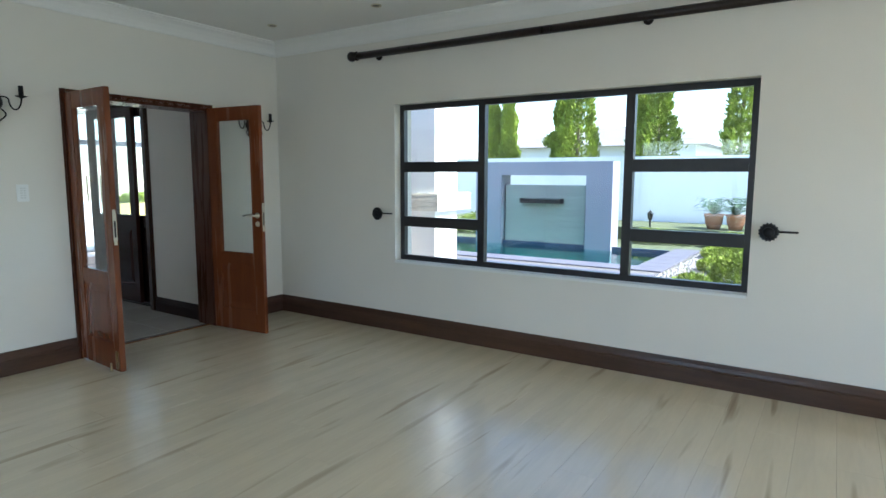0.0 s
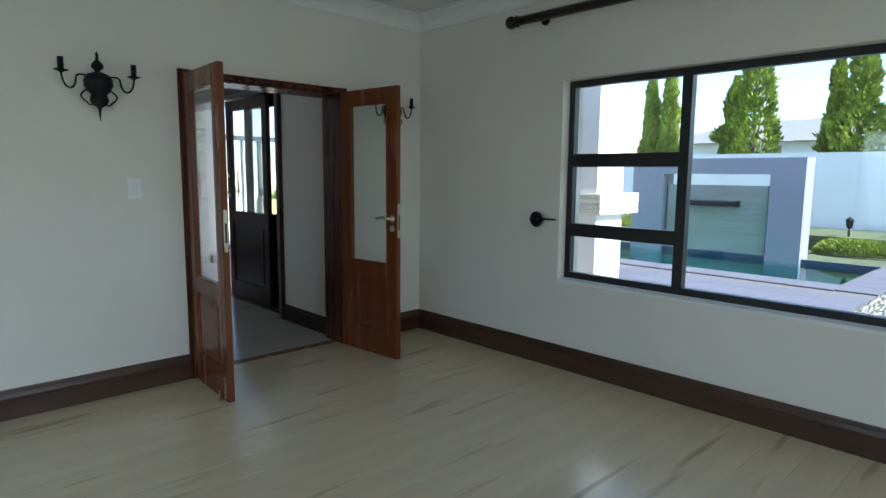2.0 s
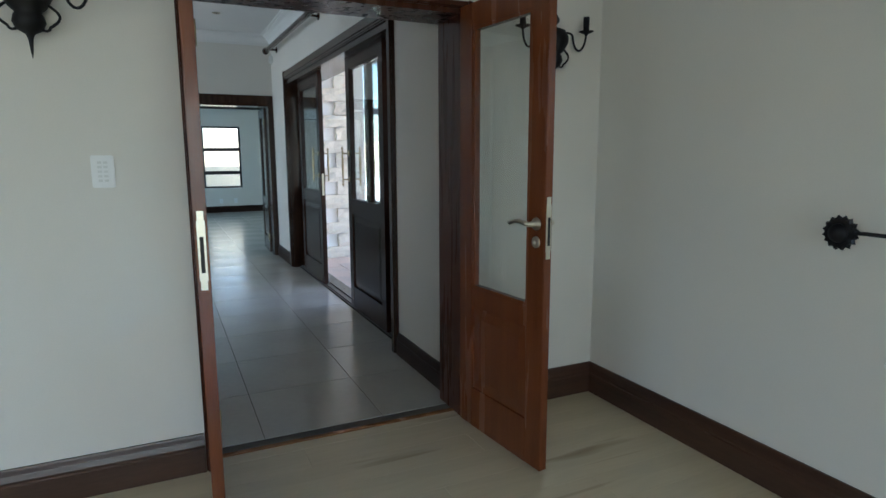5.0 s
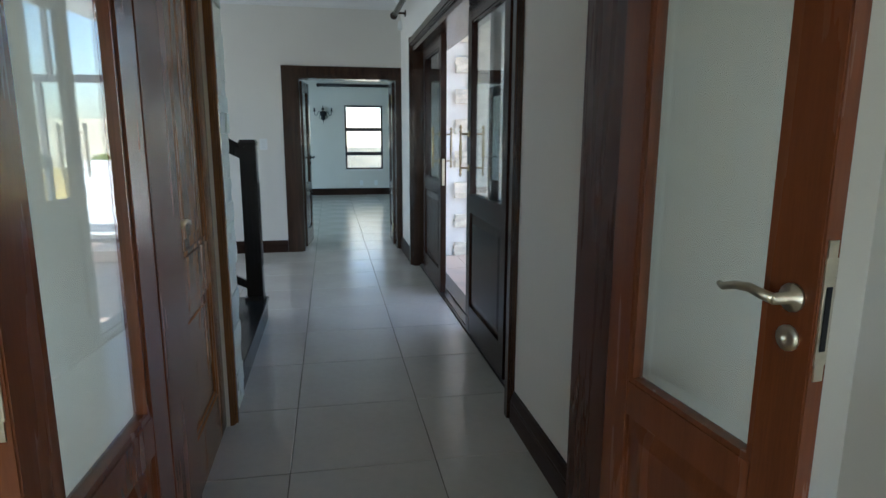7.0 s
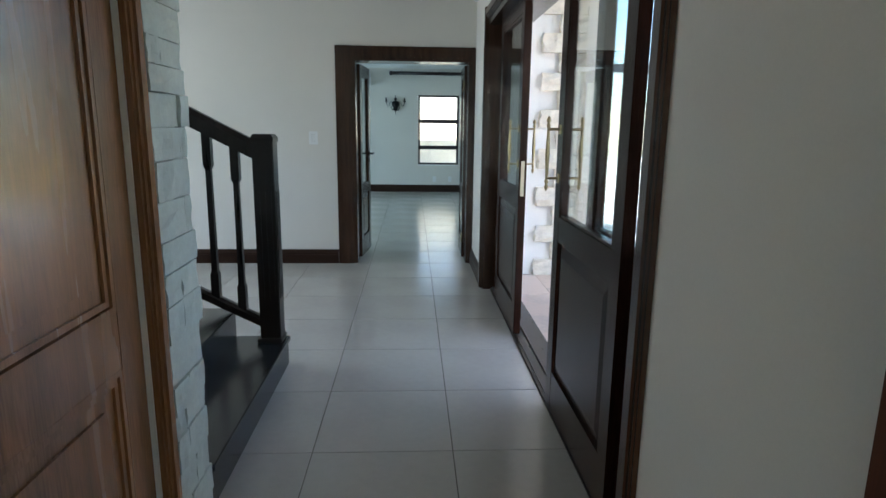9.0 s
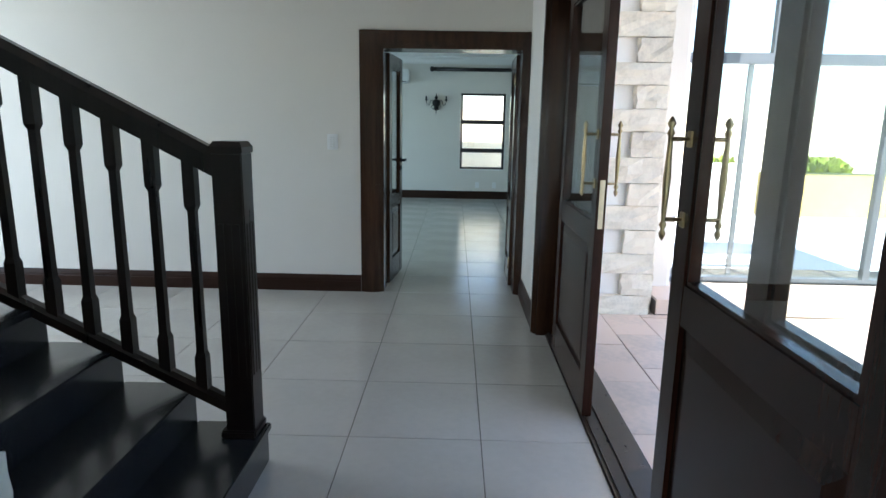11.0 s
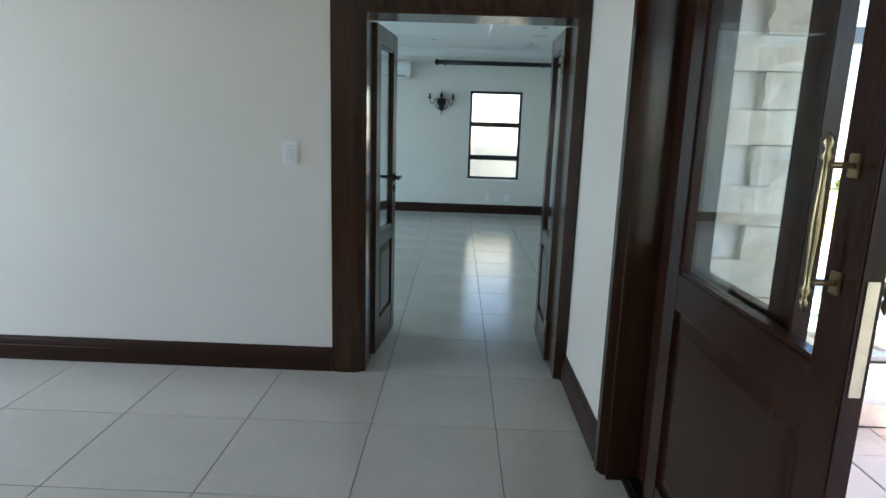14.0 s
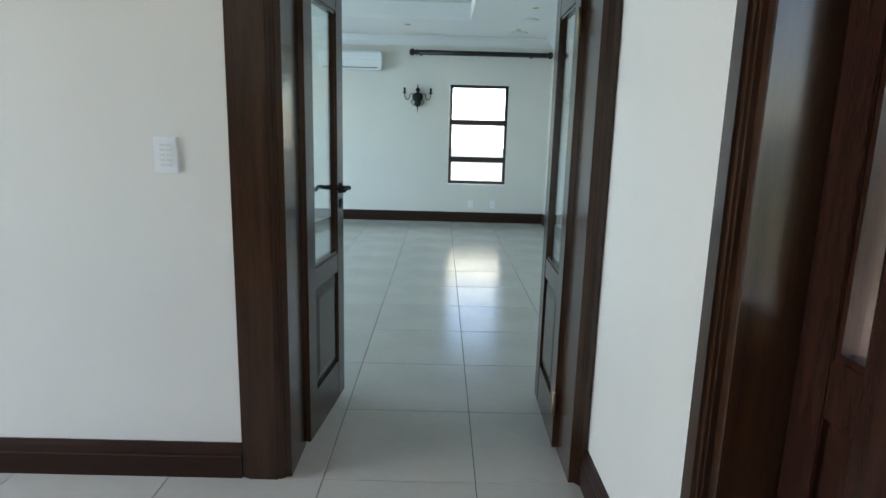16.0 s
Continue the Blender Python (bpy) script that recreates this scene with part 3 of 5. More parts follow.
# ---- patio doors ----
pf = thing("patio_door_frame", (-0.62, 2.86, 0), "dark stained wooden frame of the patio doors", "door frame", kind="structure")
Y0, Y1, ZT = SLIDE[0], SLIDE[1], SLIDE[3]
part("jamb", boxes((HALL_E - 0.003, -0.448, Y0 - 0.002, Y0 + 0.045, 0, ZT)), M_WOOD_D, pf)
part("jamb", boxes((HALL_E - 0.003, -0.448, Y1 - 0.045, Y1 + 0.002, 0, ZT)), M_WOOD_D, pf)
part("head", boxes((HALL_E - 0.003, -0.448, Y0 + 0.045, Y1 - 0.045, ZT - 0.06, ZT + 0.002)), M_WOOD_D, pf)
part("architrave", moulded(Y0 - 0.085, Y0 + 0.012, 0, ZT + 0.085, HALL_E - 0.03, HALL_E - 0.001, "x", -1), M_WOOD_D, pf)
part("architrave", moulded(Y1 - 0.012, Y1 + 0.085, 0, ZT + 0.085, HALL_E - 0.03, HALL_E - 0.001, "x", -1), M_WOOD_D, pf)
part("architrave", moulded(Y0 + 0.012, Y1 - 0.012, ZT - 0.012, ZT + 0.085, HALL_E - 0.03, HALL_E - 0.001, "x", -1), M_WOOD_D, pf)
part("sill_track", boxes((-0.70, -0.50, Y0 + 0.045, Y1 - 0.045, -0.02, 0.012), (-0.685, -0.675, Y0 + 0.045, Y1 - 0.045, 0.012, 0.022),
                         (-0.625, -0.615, Y0 + 0.045, Y1 - 0.045, 0.012, 0.022)), M_WOOD_K, pf, "dark grooved sliding track")


def pull_bar(parent, x, y, side):
    """A brass pull: slim swelling bar with turned finials, on two brackets."""
    z0, z1, o = 1.08, 1.42, x + 0.055 * side
    prof = [(0.001, z0), (0.007, z0 + 0.01), (0.010, z0 + 0.02), (0.005, z0 + 0.032), (0.011, z0 + 0.045), (0.006, z0 + 0.055), (0.007, z0 + 0.08),
            (0.011, (z0 + z1) / 2), (0.007, z1 - 0.08), (0.006, z1 - 0.055), (0.011, z1 - 0.045), (0.005, z1 - 0.032), (0.012, z1 - 0.020), (0.007, z1 - 0.008), (0.001, z1)]
    h = part("pull_handle", lathe(prof, "z", 10, (o, y, 0)), M_BRASS, parent, "turned brass pull handle", shift=True)
    for z in (z0 + 0.06, z1 - 0.06):
        part("bracket", merged(tube([(x, y, z), (o, y, z)], 0.006), boxes((x, x + 0.006 * side, y - 0.016, y + 0.016, z - 0.022, z + 0.022), bevel=0.002)), M_BRASS, h)


def patio_leaf(label, xc, y0, y1, handle_y=None):
    d = thing("patio_door", (xc, (y0 + y1) / 2, 0.022), label, "door", "wooden patio doors")
    t, st, h = 0.022, 0.10, ZT - 0.065
    part("stile", boxes((xc - t, xc + t, y0, y0 + st, 0.022, h), bevel=0.003), M_WOOD_P, d)
    part("stile", boxes((xc - t, xc + t, y1 - st, y1, 0.022, h), bevel=0.003), M_WOOD_P, d)
    e = t - 0.001
    part("bottom_rail", boxes((xc - e, xc + e, y0 + st, y1 - st, 0.022, 0.21)), M_WOOD_P, d)
    part("middle_rail", boxes((xc - e, xc + e, y0 + st, y1 - st, 0.85, 0.965)), M_WOOD_P, d)
    part("top_rail", boxes((xc - e, xc + e, y0 + st, y1 - st, h - 0.1, h)), M_WOOD_P, d)
    bm = boxes((xc - 0.008, xc + 0.008, y0 + st, y1 - st, 0.21, 0.85))
    for s in (-1, 1):
        a, b, c, f, i = y0 + st + 0.012, y1 - st - 0.012, 0.222, 0.838, 0.05
        vo = [bm.verts.new(q) for q in ((xc + 0.008 * s, a, c), (xc + 0.008 * s, b, c), (xc + 0.008 * s, b, f), (xc + 0.008 * s, a, f))]
        vi = [bm.verts.new(q) for q in ((xc + 0.017 * s, a + i, c + i), (xc + 0.017 * s, b - i, c + i), (xc + 0.017 * s, b - i, f - i), (xc + 0.017 * s, a + i, f - i))]
        for k in range(4):
            bm.faces.new((vo[k], vo[(k + 1) % 4], vi[(k + 1) % 4], vi[k]))
        bm.faces.new(vi)
    part("panel", bm, M_WOOD_P, d, "raised and fielded lower panel")
    part("glass", boxes((xc - 0.003, xc + 0.003, y0 + st, y1 - st, 0.965, h - 0.1)), M_GLASS, d, "clear glass pane")
    b = 0.014
    a, c = y0 + st, y1 - st
    part("glazing_bead", boxes((xc - 0.016, xc + 0.016, a, a + b, 0.965, h - 0.1), (xc - 0.016, xc + 0.016, c - b, c, 0.965, h - 0.1),
                               (xc - 0.016, xc + 0.016, a + b, c - b, 0.965, 0.965 + b), (xc - 0.016, xc + 0.016, a + b, c - b, h - 0.1 - b, h - 0.1)), M_WOOD_P, d)
    if handle_y is not None:
        pull_bar(d, xc - t, handle_y, -1)
        pull_bar(d, xc + t, handle_y, 1)
        edge = y1 if handle_y > (y0 + y1) / 2 else y0
        s = 1 if edge == y1 else -1
        part("lock_plate", boxes((xc - 0.011, xc + 0.011, edge, edge + 0.003 * s, 0.94, 1.16)), M_NICKEL, d, "metal lock plate on the edge")
    return d


patio_leaf("near-black wooden patio door with brass pull, slid open", -0.68, 1.49, 2.42, 2.37)
patio_leaf("near-black wooden patio door slid beside the far jamb", -0.68, 3.39, 4.33, 3.455)
patio_leaf("fixed near-black wooden patio door with glass top", -0.62, Y0 + 0.046, Y0 + 0.95)
patio_leaf("fixed dark wooden patio door beside end wall", -0.62, Y1 - 0.95, Y1 - 0.046)


# ---- windows ----
def window(name, label, axis, p, a0, a1, z0, z1, uprights, bars, mat, depth=0.05, bar=0.045):
    """An aluminium window in a wall plane p. bars: (a from, a to, z) of the glazing bars."""
    w = thing(name, (p, (a0 + a1) / 2, z0) if axis == "x" else ((a0 + a1) / 2, p, z0), label, "window", kind="structure")
    def b(u0, u1, v0, v1, d=depth):
        return (p - d / 2, p + d / 2, u0, u1, v0, v1) if axis == "x" else (u0, u1, p - d / 2, p + d / 2, v0, v1)
    f = part("window_frame", boxes(b(a0, a0 + bar, z0, z1), b(a1 - bar, a1, z0, z1), b(a0 + bar, a1 - bar, z0, z0 + bar), b(a0 + bar, a1 - bar, z1 - bar, z1)), mat, w)
    for u in uprights:
        part("mullion", boxes(b(u - bar * 0.7, u + bar * 0.7, z0 + bar, z1 - bar, depth * 1.15)), mat, w)
    edges = [a0 + bar] + [e for u in uprights for e in (u - bar * 0.7, u + bar * 0.7)] + [a1 - bar]
    for i in range(0, len(edges), 2):
        u0, u1 = edges[i], edges[i + 1]
        cuts = sorted(z for f0, f1, z in bars if f0 < (u0 + u1) / 2 < f1)
        zs = [z0 + bar]
        for z in cuts:
            part("glazing_bar", boxes(b(u0, u1, z - bar, z + bar, depth * 1.1)), mat, w)
            zs += [z - bar, z + bar]
        zs.append(z1 - bar)
        for k in range(0, len(zs), 2):
            part("pane", boxes(b(u0 - 0.003, u1 + 0.003, zs[k] - 0.003, zs[k + 1] + 0.003, 0.006)), M_GLASS, w)
    return w


wy0, wy1, wz0, wz1 = WIN
window("window_1", "wide charcoal aluminium window with side casements", "x", 0.105, wy0 + 0.002, wy1 - 0.002, wz0 + 0.022, wz1 - 0.002, (-3.58, -2.363),
       [(-9, -3.6, 1.50), (-9, -3.6, 1.0), (-2.4, 0, 1.50), (-2.4, 0, 1.01)], M_ALU)
structure("window_sill_1", boxes((-0.015, 0.078, wy0 + 0.002, wy1 - 0.002, wz0, wz0 + 0.02), bevel=0.004), M_RENDER_W, "white plastered window sill", "window sill")
window("window_2", "narrow charcoal aluminium window with three panes", "y", END_Y + 0.07, -1.253, -0.402, 0.577, 2.008, (), [(-3, 1, 1.475), (-3, 1, 0.935)], M_ALU, bar=0.04)
structure("window_sill_2", boxes((-1.253, -0.402, END_Y - 0.015, END_Y + 0.045, 0.557, 0.575)), M_RENDER_W, "white plastered window sill", "window sill")
window("window_4", "wide charcoal aluminium garden window of end room", "x", -6.72, 6.802, 11.598, 0.102, 2.198, (8.4, 10.0), [], M_ALU)
window("window_5", "wide glazed garden doors behind the walker", "y", -8.07, -5.198, -1.402, 0.022, 2.198, (-3.93, -2.67), [], M_ALU)
window("window_3", "tall charcoal aluminium window of the stair hall", "x", -6.72, 3.202, 5.398, 0.402, 2.598, (4.3,), [], M_ALU)
window("window_6", "charcoal aluminium side window of the living room", "x", -6.72, -4.998, -1.802, 0.602, 2.098, (-3.4,), [], M_ALU)


# ---- curtain rods, tiebacks ----
def curtain_rod(label, a, b, mat, r=0.03, brackets=(), inside=(0, 0)):
    a, b = Vector(a), Vector(b)
    d = (b - a).normalized()
    ob = thing("curtain_rod", (a + b) / 2, label, "curtain rod")
    part("pole", tube([a, b], r, 14), mat, ob)
    for end, s in ((a, -1), (b, 1)):
        pts, rad = [], []
        for q, rr in ((0.0, 1.0), (0.012, 1.35), (0.02, 1.0), (0.03, 0.75), (0.045, 1.25), (0.07, 1.5), (0.095, 1.2), (0.108, 0.6), (0.112, 0.1)):
            pts.append(end + d * s * q)
            rad.append(r * rr)
        part("finial", tube(pts, rad, 12), mat, ob)
    for k in brackets:
        c = a.lerp(b, k)
        w = c + Vector((inside[0], inside[1], 0))
        part("bracket", merged(tube([c, w], 0.012), tube([w - (w - c).normalized() * 0.012, w], 0.035, 12)), mat, ob)
    return ob


curtain_rod("dark brown turned wooden curtain pole above window", (-0.12, -1.20, 2.478), (-0.12, -6.2, 2.478), M_WOOD_K, 0.031, (0.03, 0.5, 0.97), (0.12, 0))
curtain_rod("dark brown wooden curtain pole above the patio doors", (-0.875, 5.22, 2.62), (-0.875, 0.75, 2.56), M_WOOD_D, 0.028, (0.02, 0.5, 0.98), (0.11, 0))
curtain_rod("black curtain pole above the narrow end window", (-1.74, 12.30, 2.43), (0.08, 12.30, 2.43), M_WOOD_K, 0.034, (0.03, 0.9), (0, 0.12))


def tieback(x, y, z, r):
    ob = thing("curtain_tieback", (x, y, z), "black iron sunflower-shaped curtain tieback on wall", "curtain tieback", "curtain tiebacks")
    bm = bmesh.new()
    n, ring0, ring1 = 32, [], []
    for i in range(n):
        a, rr = 2 * math.pi * i / n, r * (1.0 if i % 2 else 0.84)
        ring0.append(bm.verts.new((-0.075, math.cos(a) * rr, math.sin(a) * rr)))
        ring1.append(bm.verts.new((-0.089, math.cos(a) * rr * 0.9, math.sin(a) * rr * 0.9)))
    c = bm.verts.new((-0.094, 0, 0))
    for i in range(n):
        j = (i + 1) % n
        bm.faces.new((ring0[i], ring0[j], ring1[j], ring1[i]))
        bm.faces.new((ring1[i], ring1[j], c))
    bm.faces.new(ring0[::-1])
    part("rosette", bm, M_IRON, ob, shift=False)
    part("boss", lathe([(r * 0.55, -0.089), (r * 0.5, -0.1), (r * 0.2, -0.108), (0.001, -0.11)], "x", 14), M_IRON, ob, shift=False)
    part("arm", tube([(0, 0, 0), (-0.04, 0, 0), (-0.08, 0, 0)], 0.009), M_IRON, ob, shift=False)
    part("hook", tube([(-0.07, 0, 0), (-0.07, -0.07, 0.004), (-0.07, -0.15, 0.004), (-0.06, -0.155, 0.004)], 0.007), M_IRON, ob, shift=False)
    return ob


tieback(0, -1.372, 1.08, 0.062)
tieback(0, -4.51, 1.08, 0.062)


# ---- wall sconces ----
def sconce():
    """Two candle arms on a turned pear-shaped body; local: y out of the wall toward -y, z up from the middle."""
    ob = thing("wall_sconce", (0, 0, 0), "black wrought iron wall sconce with two candle arms", "wall lamp", "iron wall sconces")
    yb = -0.055
    part("backplate", boxes((-0.03, 0.03, -0.012, 0.0, -0.10, 0.06), bevel=0.004), M_IRON, ob, shift=False)
    part("stem", tube([(0, -0.01, 0.0), (0, yb, 0.0)], 0.012), M_IRON, ob, shift=False)
    prof = [(0.001, -0.215), (0.004, -0.19), (0.007, -0.15), (0.012, -0.135), (0.034, -0.12), (0.044, -0.095), (0.040, -0.075), (0.034, -0.062), (0.050, -0.045),
            (0.066, -0.01), (0.066, 0.02), (0.052, 0.05), (0.022, 0.065), (0.010, 0.07), (0.012, 0.075), (0.026, 0.09), (0.028, 0.105), (0.018, 0.125), (0.007, 0.135),
            (0.009, 0.145), (0.005, 0.155), (0.008, 0.165), (0.001, 0.185)]
    part("body", lathe([(r * 1.17, h) for r, h in prof], "z", 18, (0, yb, 0)), M_IRON, ob, shift=False)
    for s in (-1, 1):
        pts = []
        for k in range(22):
            u = k / 21
            if u < 0.45:
                a = math.pi * (u / 0.45)
                pts.append((s * (0.085 - 0.03 * math.cos(a)) , yb - 0.02 * u, 0.028 + 0.018 * math.sin(a) - 0.0 * u))
            else:
                v = (u - 0.45) / 0.55
                a = math.pi * v
                pts.append((s * (0.152 - 0.037 * math.cos(a)), yb - 0.02 * u, 0.028 - 0.075 * math.sin(a) + 0.02 * v))
        arm = part("arm", tube(pts, 0.0055), M_IRON, ob, shift=False)
        x = s * 0.189
        y = yb - 0.02
        part("drip_pan", lathe([(0.004, 0.035), (0.010, 0.045), (0.036, 0.056), (0.038, 0.059), (0.012, 0.058)], "z", 14, (x, y, 0)), M_IRON, arm, shift=False)
        part("candle_tube", lathe([(0.0155, 0.058), (0.0155, 0.128), (0.008, 0.128), (0.008, 0.12)], "z", 12, (x, y, 0)), M_IRON, arm, shift=False)
        sp = [(s * (0.062 + 0.032 * math.sin(math.pi * k / 9)), yb - 0.005, -0.035 - 0.075 * k / 9) for k in range(10)]
        sp += [(s * (0.062 - 0.013 * (1 - math.cos(q)) / 1.0), yb - 0.005, -0.110 - 0.012 * math.sin(q)) for q in (0.6, 1.4, 2.2, 3.0)]
        part("scroll", tube(sp, 0.005), M_IRON, ob, shift=False)
    return ob


sc = sconce()
sc.matrix_basis = pose(-2.538, 0, 1.902)
copy_thing(sc, pose(-0.35, 0, 1.902))
tagged(copy_thing(sc, pose(-1.725, END_Y, 1.815)), "black iron two-armed sconce beside the end window")


# ---- switches, sockets ----
def wall_plate(name, label, category, x, y, z, w, h, keys):
    ob = thing(name, (x, y, z), label, category)
    part("plate", boxes((x - w / 2, x + w / 2, y - 0.009, y, z - h / 2, z + h / 2), bevel=0.003), M_PLASTIC, ob)
    part("surround", boxes((x - w * 0.3, x + w * 0.3, y - 0.0105, y - 0.009, z - h * 0.36, z + h * 0.36)), M_PLASTIC, ob)
    n = keys
    for i in range(n):
        zz = z + h * 0.28 - i * (h * 0.56 / max(1, n - 1)) if n > 1 else z
        for s in (-1, 1):
            part("button", boxes((x + s * w * 0.13 - w * 0.09, x + s * w * 0.13 + w * 0.09, y - 0.0135, y - 0.0105, zz - h * 0.035, zz + h * 0.035)), M_LAMP, ob)
    return ob


wall_plate("light_switch", "white keypad light switch on the living room wall", "light switch", -2.36, 0, 1.29, 0.078, 0.122, 5)
wall_plate("light_switch", "white keypad light switch on the hall wall", "light switch", -2.335, FAR_Y, 1.245, 0.085, 0.125, 5)
wall_plate("wall_socket", "white wall socket low on the hall wall", "wall socket", -4.14, FAR_Y, 0.34, 0.12, 0.085, 1)
wall_plate("wall_socket", "white wall socket under the end window", "wall socket", -0.905, END_Y, 0.27, 0.075, 0.115, 1)
wall_plate("wall_socket", "white wall socket low by end corner", "wall socket", -0.575, END_Y, 0.27, 0.075, 0.115, 1)
sn = thing("motion_sensor", (HALL_E, 5.46, 2.55), "small white alarm sensor on the hall wall", "sensor")
part("housing", boxes((HALL_E - 0.045, HALL_E, 5.43, 5.49, 2.50, 2.60), bevel=0.010), M_PLASTIC, sn)
part("lens", boxes((HALL_E - 0.049, HALL_E - 0.045, 5.44, 5.48, 2.515, 2.555)), M_LAMP, sn)


# ---- ceiling fittings ----
def downlight(x, y, z, r=0.042, name="downlight", label="round recessed downlight in the white ceiling", cat="downlight", group="recessed downlights"):
    ob = thing(name, (x, y, z), label, cat, group)
    part("ring", lathe([(r, 0), (r, -0.006), (r * 0.8, -0.009), (r * 0.72, -0.003), (r * 0.72, 0.0)], "z", 20, (x, y, z)), M_NICKEL, ob)
    part("lamp_face", lathe([(r * 0.7, -0.0005), (r * 0.66, -0.003), (r * 0.2, -0.004)], "z", 16, (x, y, z)), M_IRON, ob)


for x, y in ((-0.56, -0.60), (-0.55, -1.77), (-1.55, -0.62), (-1.55, -1.9), (-2.6, -0.62), (-2.6, -1.9), (-0.55, -3.0), (-0.55, -4.2)):
    downlight(x, y, CEIL_L)
downlight(-1.50, 4.5, CEIL_H)
for x, y in ((-1.83, 11.44), (-0.40, 10.2), (-0.40, 11.6)):
    downlight(x, y, CEIL_F)
for x, y in ((-0.36, 10.9), (-0.36, 11.85)):
    sp = thing("ceiling_speaker", (x, y, CEIL_F), "round white ceiling speaker grille", "speaker", "ceiling speakers")
    part("grille", lathe([(0.115, 0), (0.115, -0.006), (0.105, -0.012), (0.02, -0.014)], "z", 28, (x, y, CEIL_F)), M_LAMP, sp)

ac = thing("air_conditioner", (-2.68, END_Y, 2.16), "white split air conditioner unit high on end wall", "air conditioner")
part("body", boxes((-3.13, -2.23, END_Y - 0.20, END_Y, 2.17, 2.42), bevel=0.022), M_PLASTIC, ac)
part("front_panel", boxes((-3.12, -2.24, END_Y - 0.212, END_Y - 0.2, 2.225, 2.405), bevel=0.006), M_PLASTIC, ac)
part("louvre", boxes((-3.07, -2.29, END_Y - 0.207, END_Y - 0.2, 2.19, 2.20)), M_IRON, ac, "dark air outlet slot")
part("vent_line", boxes((-3.10, -2.26, END_Y - 0.215, END_Y - 0.211, 2.30, 2.305), (-3.10, -2.26, END_Y - 0.215, END_Y - 0.211, 2.35, 2.355)), M_LAMP, ac)


# ---- stairs ----
ST_X, ST_Y0, ST_Y1, RISE, RUN = -2.08, 1.62, 2.985, 0.166, 0.293
stairs = thing("staircase", (ST_X, (ST_Y0 + ST_Y1) / 2, 0), "polished black granite staircase rising from the hall", "staircase")
for i in range(10):
    x1, z = ST_X - i * RUN, RISE * (i + 1)
    xb = max(x1 - RUN, -6.55)
    part("riser", boxes((x1 - RUN - 0.02 if i < 9 else -6.58, x1 - 0.012, ST_Y0 - 0.0, ST_Y1 - 0.012, max(0.0, z - RISE - 0.02 if i else 0.0), z - 0.03)), M_GRANITE, stairs)
    part("tread", boxes((x1 - RUN - 0.012 if i < 9 else -6.58, x1, ST_Y0, ST_Y1, z - 0.03, z), bevel=0.005), M_GRANITE, stairs)
part("stringer", boxes((-6.58, -2.7, ST_Y0, ST_Y1 - 0.02, 0.0, 0.16)), M_GRANITE, stairs)

ra = thing("stair_railing", (-2.162, 2.915, RISE), "near-black wooden stair railing with square newel post", "railing")
NX, NY, SL = -2.162, 2.915, 0.51
bm = boxes((NX - 0.056, NX + 0.056, NY - 0.056, NY + 0.056, RISE, 1.275), bevel=0.004)
newel = part("newel_post", bm, M_WOOD_K, ra, "square fluted newel post")
for i in range(3):
    o = -0.03 + 0.03 * i
    part("reed", boxes((NX + 0.0565, NX + 0.061, NY + o - 0.010, NY + o + 0.010, 0.42, 1.02), bevel=0.002), M_WOOD_K, newel)
    part("reed", boxes((NX + o - 0.010, NX + o + 0.010, NY - 0.061, NY - 0.0565, 0.42, 1.02), bevel=0.002), M_WOOD_K, newel)
bm = bmesh.new()
v0 = [bm.verts.new((NX + a * 0.060, NY + b * 0.060, 1.275)) for a, b in ((-1, -1), (1, -1), (1, 1), (-1, 1))]
v1 = [bm.verts.new((NX + a * 0.060, NY + b * 0.060, 1.297)) for a, b in ((-1, -1), (1, -1), (1, 1), (-1, 1))]
v2 = [bm.verts.new((NX + a * 0.048, NY + b * 0.048, 1.317)) for a, b in ((-1, -1), (1, -1), (1, 1), (-1, 1))]
for p, q in ((v0, v1), (v1, v2)):
    for k in range(4):
        bm.faces.new((p[k], p[(k + 1) % 4], q[(k + 1) % 4], q[k]))
bm.faces.new(v0[::-1])
bm.faces.new(v2)
part("newel_cap", bm, M_WOOD_K, newel)
part("newel_foot", boxes((NX - 0.074, NX + 0.064, NY - 0.074, NY + 0.069, RISE, RISE + 0.03), bevel=0.006), M_WOOD_K, newel)


def sloped(x0, z0, x1, w, h, y):
    bm = bmesh.new()
    z1 = z0 + (x0 - x1) * SL
    c = 0.3 * h
    prof = [(-w / 2, 0), (w / 2, 0), (w / 2, h - c), (w / 4, h), (-w / 4, h), (-w / 2, h - c)]
    e0 = [bm.verts.new((x0, y + a, z0 + b)) for a, b in prof]
    e1 = [bm.verts.new((x1, y + a, z1 + b)) for a, b in prof]
    for k in range(6):
        bm.faces.new((e0[k], e0[(k + 1) % 6], e1[(k + 1) % 6], e1[k]))
    bm.faces.new(e0)
    bm.faces.new(e1[::-1])
    return bm


